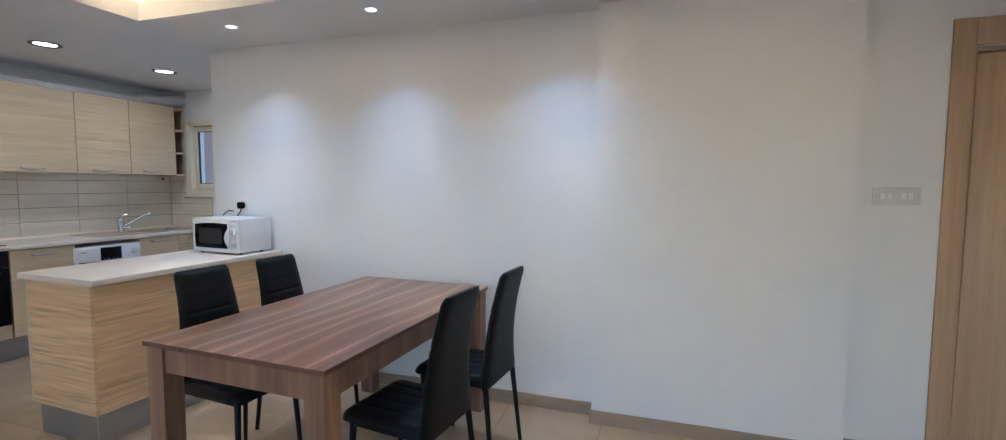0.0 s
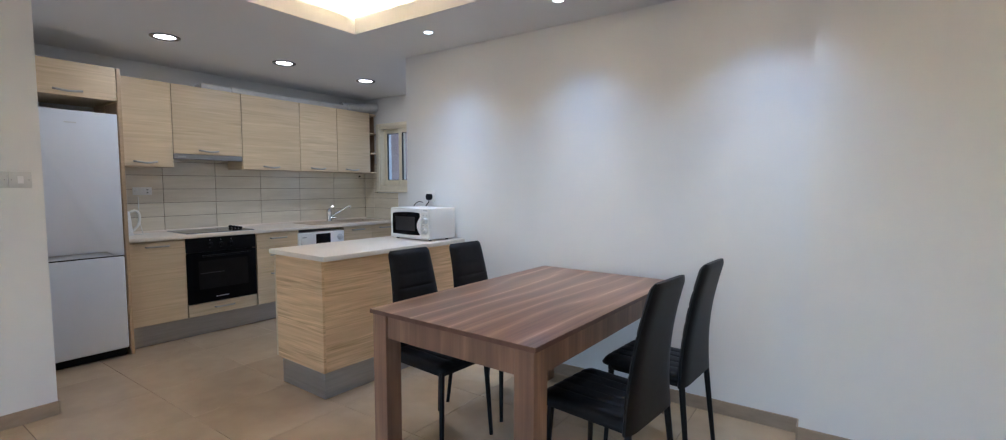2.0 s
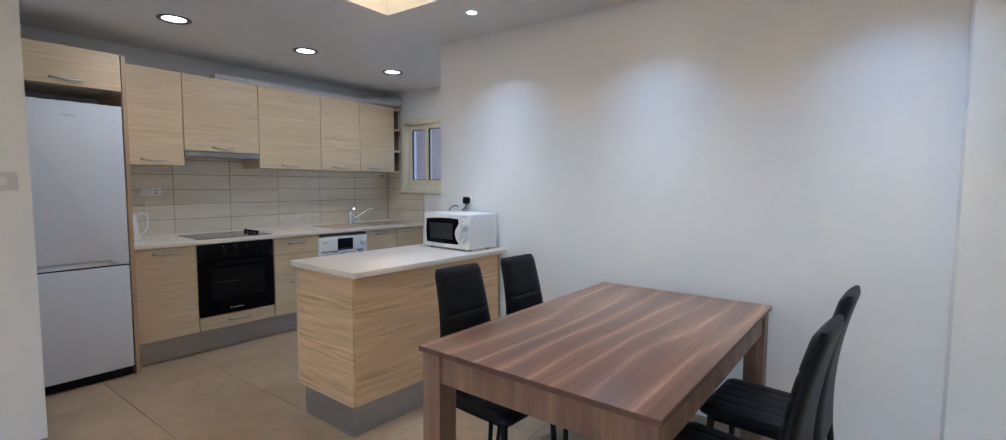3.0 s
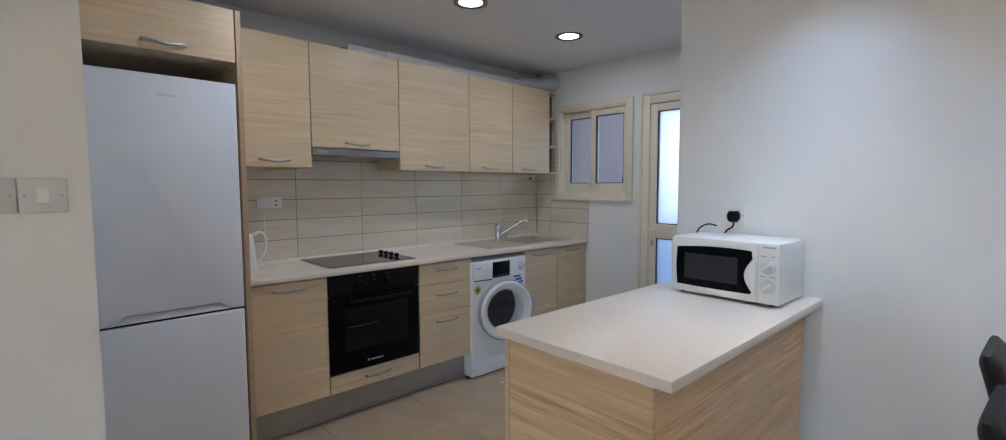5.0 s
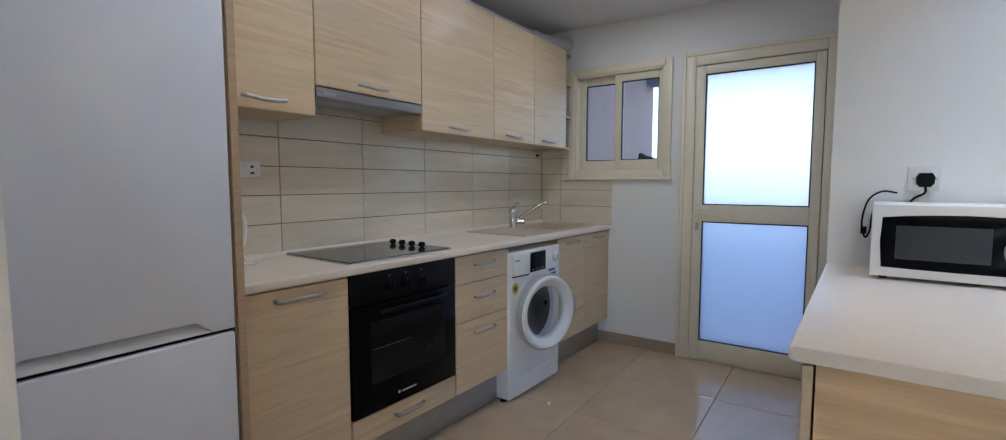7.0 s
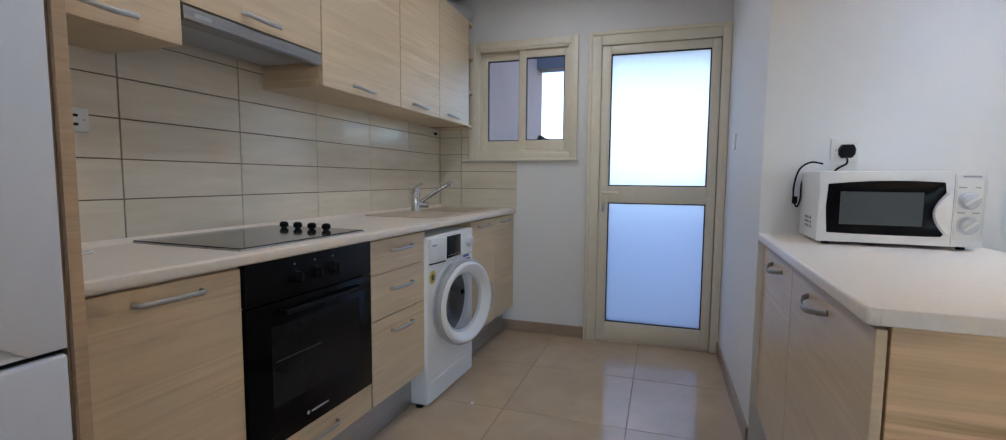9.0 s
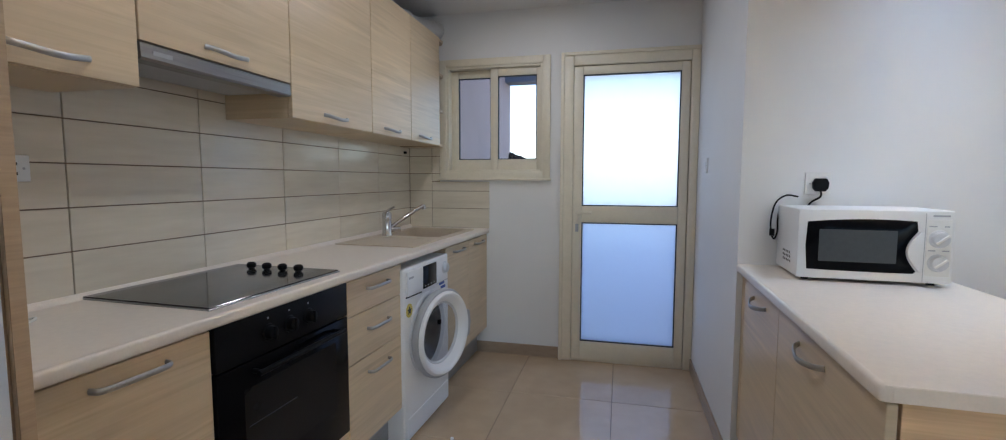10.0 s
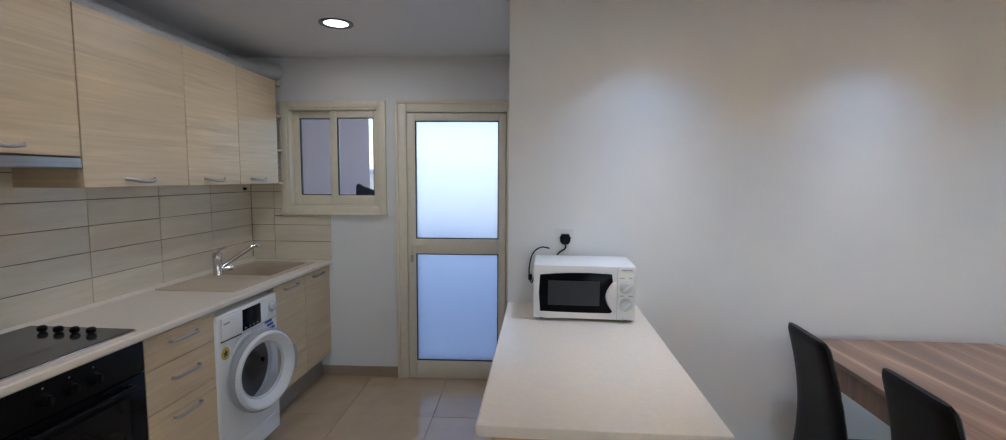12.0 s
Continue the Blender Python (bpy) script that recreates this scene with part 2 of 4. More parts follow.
BLACK_METAL = material("black_painted_metal", (0.008, 0.008, 0.009), 0.42, spec=0.2, spread=0.3, scale=(20, 20, 20))
CHROME = material("chrome", (0.66, 0.66, 0.67), 0.13, 1.0, spread=0.04, scale=(9, 9, 9))
NICKEL = material("satin_nickel", (0.46, 0.455, 0.445), 0.42, 1.0, spread=0.06, scale=(40, 40, 40))
STEEL = material("brushed_steel", (0.52, 0.53, 0.54), 0.30, 1.0, spread=0.10, scale=(60, 2, 60))
ALUMINIUM = material("aluminium_plinth", (0.46, 0.46, 0.46), 0.36, 0.85, spread=0.12, scale=(2, 2, 50), rough_var=0.06)
DUCT = material("grey_duct", (0.60, 0.60, 0.60), 0.45, 0.25, spread=0.12, scale=(10, 10, 10))
BALCONY_WALL = material("mauve_plaster", (0.50, 0.37, 0.325), 0.9, spread=0.10, scale=(3, 3, 1), bump=0.3, bump_scale=120)
# Blue of the sky-lit shade is put into the parapet's colour.
PARAPET = material("pale_parapet_render", (0.40, 0.46, 0.60), 0.9, spread=0.06, scale=(3, 3, 3), bump=0.2, bump_scale=120)
BALCONY_TILE = material("balcony_tile", (0.15, 0.155, 0.18), 0.7, spread=0.1, scale=(4, 4, 4))
GROUND = material("far_ground", (0.22, 0.20, 0.16), 0.95, spread=0.3, scale=(0.05, 0.05, 0.05))
FAR_HOUSE = material("far_house_render", (0.62, 0.55, 0.48), 0.9, spread=0.08, scale=(0.3, 0.3, 0.3))
DARK_CLOTH = material("dark_cloth", (0.03, 0.03, 0.035), 0.9, spread=0.3, scale=(20, 20, 20))
BLUE = material("blue_print", (0.05, 0.11, 0.42), 0.5, spread=0.1)
YELLOW = material("yellow_print", (0.62, 0.50, 0.10), 0.5, spread=0.1)
DARK_PRINT = material("dark_print", (0.06, 0.07, 0.06), 0.5, spread=0.1)
LAMP_SPOT = glow("lit_spot_lens", (0.93, 0.97, 1.0), 3)
LAMP_DOWN = glow("lit_downlight_diffuser", (1.0, 0.98, 0.95), 2)
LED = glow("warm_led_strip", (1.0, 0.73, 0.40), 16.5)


def clear_glass(name):
    m = bpy.data.materials.new(name)
    m.use_nodes = True
    n, l = m.node_tree.nodes, m.node_tree.links
    n.remove(n["Principled BSDF"])
    t, g, mix, fr = n.new("ShaderNodeBsdfTransparent"), n.new("ShaderNodeBsdfGlossy"), n.new("ShaderNodeMixShader"), n.new("ShaderNodeMath")
    lw, ad = n.new("ShaderNodeLayerWeight"), n.new("ShaderNodeMath")
    fr.operation, fr.inputs[1].default_value = "POWER", 4.5
    ad.operation, ad.inputs[1].default_value, ad.inputs[2].default_value = "MULTIPLY_ADD", 0.85, 0.03
    lw.inputs["Blend"].default_value = 0.5
    l.new(lw.outputs["Facing"], fr.inputs[0])
    l.new(fr.outputs[0], ad.inputs[0])
    t.inputs[0].default_value = (0.90, 0.91, 0.92, 1)
    g.inputs["Roughness"].default_value = 0.03
    l.new(ad.outputs[0], mix.inputs[0])
    l.new(t.outputs[0], mix.inputs[1])
    l.new(g.outputs[0], mix.inputs[2])
    l.new(mix.outputs[0], n["Material Output"].inputs[0])
    return m


def frosted_glass(name):
    m = bpy.data.materials.new(name)
    m.use_nodes = True
    n, l = m.node_tree.nodes, m.node_tree.links
    b = n["Principled BSDF"]
    b.inputs["Base Color"].default_value = (1.0, 0.99, 0.98, 1)
    b.inputs["Roughness"].default_value, b.inputs["IOR"].default_value, b.inputs["Transmission Weight"].default_value = 0.5, 1.25, 1.0
    t, mix = n.new("ShaderNodeBsdfTranslucent"), n.new("ShaderNodeMixShader")
    t.inputs[0].default_value = (0.98, 0.97, 0.96, 1)
    mix.inputs[0].default_value = 0.3
    l.new(b.outputs[0], mix.inputs[1])
    l.new(t.outputs[0], mix.inputs[2])
    l.new(mix.outputs[0], n["Material Output"].inputs[0])
    return m


GLASS, FROST = clear_glass("window_glass"), frosted_glass("frosted_door_glass")

# ---- mesh helpers ----
PLACE = {}


def thing(name, x, y, z=0.0, rz=0.0, label="", category="", group="", kind=""):
    """An Empty at the base of a thing; its parts are given in the thing's own metres when it is turned, else in the world's."""
    ob = new(name)
    ob.empty_display_size = 0.1
    ob.matrix_basis = pose(x, y, z, 0, 0, rz)
    PLACE[ob] = Matrix.Translation((x, y, z)) if not rz else Matrix()
    return tagged(ob, label, category, group, kind)


def link(name, bm, mat, smooth=True):
    me = bpy.data.meshes.new(name)
    bmesh.ops.recalc_face_normals(bm, faces=bm.faces)
    bm.to_mesh(me)
    bm.free()
    for m in (mat if isinstance(mat, (list, tuple)) else [mat]):
        me.materials.append(m)
    if smooth:
        for p in me.polygons:
            p.use_smooth = True
        me.set_sharp_from_angle(angle=radians(35))
    return me


def part(name, bm, mat, parent, label=""):
    base = PLACE[parent]
    bm.transform(base.inverted())
    ob = new(name, link(name, bm, mat))
    ob.parent = parent
    PLACE[ob] = base
    return tagged(ob, label)


def solid(name, bm, mat, label="", category="", kind="", group=""):
    ob = new(name, link(name, bm, mat))
    PLACE[ob] = Matrix()
    return tagged(ob, label, category, group, kind)


def box(x0, y0, z0, x1, y1, z1, bevel=0.0, bm=None, segments=2):
    bm = bm or bmesh.new()
    made = bmesh.ops.create_cube(bm, size=1.0)["verts"]
    bmesh.ops.transform(bm, verts=made, matrix=Matrix.Translation(((x0 + x1) / 2, (y0 + y1) / 2, (z0 + z1) / 2)) @ Matrix.Diagonal((abs(x1 - x0), abs(y1 - y0), abs(z1 - z0), 1)))
    if bevel:
        edges = list({e for v in made for e in v.link_edges})
        bmesh.ops.bevel(bm, geom=edges, offset=bevel, segments=segments, profile=0.5, affect="EDGES")
    return bm


def rod(a, b, r0, r1=None, sides=16, bm=None):
    """A round bar from a to b."""
    bm = bm or bmesh.new()
    a, b = Vector(a), Vector(b)
    made = bmesh.ops.create_cone(bm, cap_ends=True, segments=sides, radius1=r0, radius2=r0 if r1 is None else r1, depth=(b - a).length)["verts"]
    bmesh.ops.transform(bm, verts=made, matrix=Matrix.Translation((a + b) / 2) @ (b - a).to_track_quat("Z", "Y").to_matrix().to_4x4())
    return bm


def tube(points, r, sides=10, bm=None, flat=1.0):
    """A pipe along points; flat squeezes it along its second axis."""
    bm = bm or bmesh.new()
    pts = [Vector(p) for p in points]
    rings, up = [], None
    for i, p in enumerate(pts):
        d = (pts[min(i + 1, len(pts) - 1)] - pts[max(i - 1, 0)]).normalized()
        if up is None:
            up = Vector((0, 0, 1)) if abs(d.z) < 0.9 else Vector((1, 0, 0))
        side = d.cross(up).normalized()
        up = side.cross(d).normalized()
        rings.append([bm.verts.new(p + side * (r * math.cos(2 * math.pi * k / sides)) + up * (r * flat * math.sin(2 * math.pi * k / sides))) for k in range(sides)])
    for a, b in zip(rings, rings[1:]):
        for k in range(sides):
            bm.faces.new((a[k], a[(k + 1) % sides], b[(k + 1) % sides], b[k]))
    bm.faces.new(rings[0][::-1])
    bm.faces.new(rings[-1])
    return bm


def bend(points, steps=8):
    """A smooth line through control points."""
    pts = [Vector(p) for p in points]
    pts = [2 * pts[0] - pts[1]] + pts + [2 * pts[-1] - pts[-2]]
    out = []
    for i in range(1, len(pts) - 2):
        p0, p1, p2, p3 = pts[i - 1:i + 3]
        for k in range(steps):
            t = k / steps
            out.append(0.5 * (2 * p1 + (p2 - p0) * t + (2 * p0 - 5 * p1 + 4 * p2 - p3) * t * t + (3 * p1 - p0 - 3 * p2 + p3) * t ** 3))
    return out + [pts[-2]]


def ring(centre, axis, profile, sides=40, bm=None):
    """A lathe: profile is (radius, height) round axis at centre; closed when its ends differ from the axis."""
    bm = bm or bmesh.new()
    q = Vector(axis).to_track_quat("Z", "Y").to_matrix().to_4x4()
    m = Matrix.Translation(centre) @ q
    rows = []
    for r, h in profile:
        rows.append([bm.verts.new(m @ Vector((r * math.cos(2 * math.pi * k / sides), r * math.sin(2 * math.pi * k / sides), h))) for k in range(sides)] if r > 1e-6 else [bm.verts.new(m @ Vector((0, 0, h)))])
    for a, b in zip(rows, rows[1:]):
        for k in range(sides):
            j = (k + 1) % sides
            if len(a) == 1 and len(b) > 1:
                bm.faces.new((a[0], b[j], b[k]))
            elif len(b) == 1 and len(a) > 1:
                bm.faces.new((a[k], a[j], b[0]))
            elif len(a) > 1:
                bm.faces.new((a[k], a[j], b[j], b[k]))
    return bm


def slab(outline, axis, lo, hi, bm=None, bevel=0.0):
    """An outline of (u, v) drawn out along axis from lo to hi; u, v are the other two axes in x, y, z order."""
    bm = bm or bmesh.new()

    def at(u, v, w):
        c = [u, v]
        c.insert("xyz".index(axis), w)
        return bm.verts.new(c)
    a, b = [at(u, v, lo) for u, v in outline], [at(u, v, hi) for u, v in outline]
    faces = [bm.faces.new(a[::-1]), bm.faces.new(b)]
    for k in range(len(a)):
        j = (k + 1) % len(a)
        faces.append(bm.faces.new((a[k], a[j], b[j], b[k])))
    if bevel:
        bmesh.ops.recalc_face_normals(bm, faces=faces)
        bmesh.ops.bevel(bm, geom=list({e for f in faces[:2] for e in f.edges}), offset=bevel, segments=2, profile=0.5, affect="EDGES")
    return bm


def holed(x0, y0, x1, y1, hx0, hy0, hx1, hy1, z0, z1):
    """A flat board with one rectangular hole through it."""
    bm = bmesh.new()
    outer, inner = ((x0, y0), (x1, y0), (x1, y1), (x0, y1)), ((hx0, hy0), (hx1, hy0), (hx1, hy1), (hx0, hy1))
    rows = [[bm.verts.new((x, y, z)) for x, y in loop] for z in (z0, z1) for loop in (outer, inner)]
    for a, b in ((0, 1), (3, 2), (2, 0), (1, 3)):
        for k in range(4):
            j = (k + 1) % 4
            bm.faces.new((rows[a][k], rows[a][j], rows[b][j], rows[b][k]))
    return bm


# ---- structure ----
KX, KY, WY, RX, NX = -4.77, 4.225, 3.01, -2.712, -3.335   # kitchen wall, door wall, dining wall, return wall, niche wall
CZ, EAST, SOUTH = 2.45, 3.30, -3.30
FL = -0.035   # the floor; heights count from 35 mm above it

floor = solid("floor", box(-5.0, -3.5, -0.16, 3.5, 4.40, FL - 0.004), GROUT, "beige square floor tiles with dark grout", "floor", "structure")


def wall(name, *boxes, label="plain white painted wall"):
    bm = bmesh.new()
    for b in boxes:
        box(*b, bm=bm)
    return solid(name, bm, PAINT, label, "wall", "structure")


H = 2.95
wall("wall_kitchen", (KX - 0.2, 0.61, -0.06, KX, KY + 0.2, H))
# The door wall, with the window's and the door's openings through it.
WX0, WX1, WZ0, WZ1 = -4.470, -3.735, 1.30, 2.085
DX0, DX1, DZ1 = -3.565, -2.735, 2.085
wall("wall_balcony", (KX, KY, -0.06, WX0, KY + 0.2, H), (WX0, KY, -0.06, WX1, KY + 0.2, WZ0), (WX0, KY, WZ1, WX1, KY + 0.2, H),
     (WX1, KY, -0.06, DX0, KY + 0.2, H), (DX0, KY, DZ1, DX1, KY + 0.2, H), (DX1, KY, -0.06, RX + 0.15, KY + 0.2, H))
wall("wall_dining", (RX, WY, -0.06, 1.645, WY + 0.15, H), (1.645, WY, -0.06, 2.117, WY + 0.15, H),
     (2.117, WY, 2.09, 2.92, WY + 0.15, H), (2.92, WY, -0.06, EAST, WY + 0.15, H), label="white painted wall with a door opening")
wall("wall_pier", (0.332, 2.905, -0.06, 1.645, WY, H), label="shallow white painted pier on the dining wall")
wall("wall_return", (RX, WY + 0.15, -0.06, RX + 0.15, KY, H))
wall("wall_niche", (KX, 0.61, -0.06, NX, 0.728, H), (NX - 0.12, SOUTH, -0.06, NX, 0.61, H))
# An unseen glazed opening is assumed behind, to carry that fill light.
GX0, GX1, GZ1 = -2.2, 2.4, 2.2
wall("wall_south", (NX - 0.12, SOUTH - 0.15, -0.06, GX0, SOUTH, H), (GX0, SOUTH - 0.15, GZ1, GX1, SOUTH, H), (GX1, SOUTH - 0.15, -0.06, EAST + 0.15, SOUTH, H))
win2 = thing("window_2", 0.1, SOUTH - 0.07, FL, label="assumed glazed opening behind the walk, added for fill light", category="window", kind="structure")
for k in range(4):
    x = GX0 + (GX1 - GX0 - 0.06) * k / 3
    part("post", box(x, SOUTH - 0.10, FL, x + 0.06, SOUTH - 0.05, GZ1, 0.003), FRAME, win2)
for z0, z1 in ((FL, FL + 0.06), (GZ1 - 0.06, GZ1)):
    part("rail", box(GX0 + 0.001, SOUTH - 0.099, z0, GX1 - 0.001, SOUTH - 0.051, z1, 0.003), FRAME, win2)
wall("wall_east", (EAST, SOUTH, -0.06, EAST + 0.15, WY + 0.15, H))
wall("wall_corridor", (1.95, WY + 1.2, -0.06, 3.1, WY + 1.3, H), (1.85, WY + 0.15, -0.06, 1.95, WY + 1.3, H), (3.1, WY + 0.15, -0.06, 3.2, WY + 1.3, H))

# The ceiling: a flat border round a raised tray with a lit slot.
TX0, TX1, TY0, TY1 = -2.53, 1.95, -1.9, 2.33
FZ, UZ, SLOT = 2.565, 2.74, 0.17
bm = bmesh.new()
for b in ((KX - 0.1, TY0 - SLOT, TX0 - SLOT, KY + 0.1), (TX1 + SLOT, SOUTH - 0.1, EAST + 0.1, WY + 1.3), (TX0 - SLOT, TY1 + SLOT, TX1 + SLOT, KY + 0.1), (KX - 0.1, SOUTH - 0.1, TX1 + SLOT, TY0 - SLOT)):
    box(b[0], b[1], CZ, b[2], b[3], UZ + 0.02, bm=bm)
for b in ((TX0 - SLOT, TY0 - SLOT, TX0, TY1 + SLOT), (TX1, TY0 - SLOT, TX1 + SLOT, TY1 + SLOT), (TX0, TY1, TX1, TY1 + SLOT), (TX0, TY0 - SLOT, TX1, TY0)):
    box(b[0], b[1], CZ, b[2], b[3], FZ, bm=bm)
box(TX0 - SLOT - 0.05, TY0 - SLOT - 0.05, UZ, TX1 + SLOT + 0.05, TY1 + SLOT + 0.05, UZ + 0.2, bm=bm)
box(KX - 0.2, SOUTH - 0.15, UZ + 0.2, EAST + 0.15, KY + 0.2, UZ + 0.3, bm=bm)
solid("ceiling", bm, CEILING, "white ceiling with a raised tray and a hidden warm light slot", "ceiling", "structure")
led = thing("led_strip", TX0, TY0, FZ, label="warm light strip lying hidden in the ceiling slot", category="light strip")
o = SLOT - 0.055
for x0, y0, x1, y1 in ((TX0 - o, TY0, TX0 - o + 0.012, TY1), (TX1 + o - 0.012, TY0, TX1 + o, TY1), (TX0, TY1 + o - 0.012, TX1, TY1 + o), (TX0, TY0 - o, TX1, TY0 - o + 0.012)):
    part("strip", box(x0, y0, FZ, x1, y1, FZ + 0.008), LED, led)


def skirting(name, *boxes):
    bm = bmesh.new()
    for b in boxes:
        box(*b, bevel=0.002, bm=bm, segments=1)
    solid(name, bm, SKIRTING, "brown ceramic skirting strip", "baseboard", "structure")


S, T = 0.082, 0.011
skirting("baseboard", (-2.05, WY - T, FL, 0.332 - T, WY, S + FL), (0.332 - T, 2.905 - T, FL, 0.332, WY, S + FL), (0.332, 2.905 - T, FL, 1.645, 2.905, S + FL), (1.645, WY - T, FL, 2.035, WY, S + FL), (1.645, 2.905, FL, 1.645 + T, WY - T, S + FL))
skirting("baseboard_kitchen", (-4.286, KY - T, FL, -3.62, KY, S + FL), (RX - T, WY, FL, RX, KY, S + FL))
skirting("baseboard_niche", (NX, SOUTH, FL, NX + T, 0.728, S + FL), (NX - 0.5, 0.728, FL, NX + T, 0.728 + T, S + FL))


# ---- window and doors ----
def rim(axis_lo, axis_hi, x0, z0, x1, z1, w, bevel=0.004, bottom=None):
    """Four bars round an opening in a wall that faces along y."""
    bm = bmesh.new()
    wb = w if bottom is None else bottom
    box(x0, axis_lo, z0, x0 + w, axis_hi, z1, bevel, bm)
    box(x1 - w, axis_lo, z0, x1, axis_hi, z1, bevel, bm)
    box(x0 + w, axis_lo, z1 - w, x1 - w, axis_hi, z1, bevel, bm)
    box(x0 + w, axis_lo, z0, x1 - w, axis_hi, z0 + wb, bevel, bm)
    return bm


win = thing("window_1", -4.1, KY, 1.255, label="cream aluminium sliding window with two clear panes", category="window", kind="structure")
part("window_frame", rim(KY - 0.022, KY - 0.001, -4.512, 1.262, -3.69, 2.124, 0.052), FRAME, win)
part("window_frame", rim(KY - 0.012, KY + 0.10, WX0 + 0.001, WZ0 + 0.001, WX1 - 0.001, WZ1 - 0.001, 0.028), FRAME, win)
part("window_sill", box(-4.516, KY - 0.034, 1.252, -3.683, KY - 0.001, 1.269, 0.004), FRAME, win)
for x0, x1, y0 in ((-4.442, -4.083, KY + 0.052), (-4.131, -3.737, KY + 0.012)):
    sash = part("sash", rim(y0, y0 + 0.032, x0, 1.330, x1, 2.055, 0.055, bottom=0.075), FRAME, win)
    part("gasket", rim(y0 + 0.004, y0 + 0.026, x0 + 0.0545, 1.4045, x1 - 0.0545, 2.0005, 0.006, 0), GASKET, sash)
    pane = part("pane", box(x0 + 0.056, y0 + 0.012, 1.406, x1 - 0.056, y0 + 0.018, 1.999), GLASS, sash, "clear window pane")
    pane.visible_shadow = False
    xh = x0 + 0.034 if x0 < -4.3 else x1 - 0.027
    part("latch", box(xh - 0.006, y0 - 0.007, 1.64, xh + 0.006, y0, 1.73, 0.003), FRAME, sash)

door = thing("door_1", -3.16, KY, FL, label="cream aluminium balcony door with two frosted glass panes", category="door", kind="structure")
bm = bmesh.new()
for x0, x1 in ((-3.602, -3.527), (-2.767, -2.7135)):
    box(x0, KY - 0.035, FL, x1, KY + 0.05, 2.114, 0.005, bm)
box(-3.527, KY - 0.035, 2.034, -2.767, KY + 0.05, 2.114, 0.005, bm)
for x0, x1 in ((-3.545, -3.503), (-2.791, -2.745)):
    box(x0, KY + 0.021, FL, x1, KY + 0.049, 2.09, 0.001, bm, 1)
box(-3.503, KY + 0.021, 2.02, -2.791, KY + 0.049, 2.09, 0.001, bm, 1)
part("door_frame", bm, FRAME, door)
bm = bmesh.new()
for x0, x1 in ((-3.614, -3.590), ):
    box(x0, KY - 0.046, FL, x1, KY - 0.001, 2.124, 0.005, bm)
box(-3.590, KY - 0.046, 2.100, -2.7135, KY - 0.001, 2.124, 0.005, bm)
part("architrave", bm, FRAME, door)
L0, L1, D0, D1 = -3.525, -2.772, KY - 0.026, KY + 0.02
bm = bmesh.new()
box(L0, D0, -0.022, L0 + 0.062, D1, 2.029, 0.004, bm)
box(L1 - 0.055, D0, -0.022, L1, D1, 2.029, 0.004, bm)
for z0, z1 in ((-0.022, 0.110), (0.960, 1.076), (1.973, 2.029)):
    box(L0 + 0.062, D0, z0, L1 - 0.055, D1, z1, 0.004, bm)
leaf = part("leaf", bm, FRAME, door)
for z0, z1 in ((0.110, 0.960), (1.076, 1.973)):
    part("gasket", rim(D0 + 0.006, D1 - 0.006, L0 + 0.062, z0, L1 - 0.055, z1, 0.007, 0), GASKET, leaf)
    pane = part("pane", box(L0 + 0.069, KY - 0.006, z0 + 0.007, L1 - 0.062, KY, z1 - 0.007), FROST, leaf, "frosted glass pane")
    pane.visible_shadow = False
bm = box(L0 + 0.018, D0 - 0.008, 0.955, L0 + 0.044, D0, 1.075, 0.004)
rod((L0 + 0.031, D0 - 0.004, 1.03), (L0 + 0.031, D0 - 0.045, 1.03), 0.009, bm=bm)
box(L0 + 0.022, D0 - 0.055, 1.02, L0 + 0.135, D0 - 0.040, 1.040, 0.006, bm)
part("door_handle", bm, FRAME, door)
bm = box(L0 + 0.020, D0 - 0.010, 0.895, L0 + 0.042, D0, 0.950, 0.004)
part("lock", bm, GREY_PLASTIC, door)
part("threshold", box(-3.527, KY - 0.02, FL, -2.767, KY + 0.2, FL + 0.011, 0.003), FRAME, door)

door2 = thing("door_2", 2.5, WY, FL, label="beige wood-effect interior door standing slightly ajar", category="door", kind="structure")
bm = bmesh.new()
for x0, x1 in ((2.036, 2.126), (2.915, 3.005)):
    box(x0, WY - 0.018, FL, x1, WY - 0.001, 2.225, 0.004, bm)
box(2.126, WY - 0.018, 2.095, 2.915, WY - 0.001, 2.225, 0.004, bm)
part("architrave", bm, DOOR_WOOD, door2)
bm = bmesh.new()
for x0, x1 in ((2.118, 2.141), (2.895, 2.918)):
    box(x0, WY, FL, x1, WY + 0.15, 2.085, 0.002, bm)
box(2.141, WY, 2.065, 2.895, WY + 0.15, 2.087, 0.002, bm)
part("jamb", bm, DOOR_WOOD, door2)
bm = box(0, 0, FL + 0.008, 0.755, 0.04, 2.058, 0.003)
bm.transform(pose(2.146, WY + 0.008, 0, 0, 0, -14))
part("leaf", bm, DOOR_WOOD, door2)


# ---- handles ----
def bow_handle(y0, y1, x, z, drop=0.013, out=0.033):
    """An arched handle on a front that faces +x."""
    pts = [(x + 0.001, y0, z), (x + out * 0.62, y0 + (y1 - y0) * 0.13, z - drop * 0.4), (x + out, (y0 + y1) / 2, z - drop), (x + out * 0.62, y1 - (y1 - y0) * 0.13, z - drop * 0.4), (x + 0.001, y1, z)]
    return tube(bend(pts, 5), 0.0042, 10, flat=1.9)


def bar_handle(y0, y1, x, z, out=0.026):
    pts = [(x + 0.001, y0, z), (x + out, y0 + 0.012, z), (x + out + 0.003, (y0 + y1) / 2, z), (x + out, y1 - 0.012, z), (x + 0.001, y1, z)]
    return tube(bend(pts, 4), 0.0045, 10, flat=1.6)


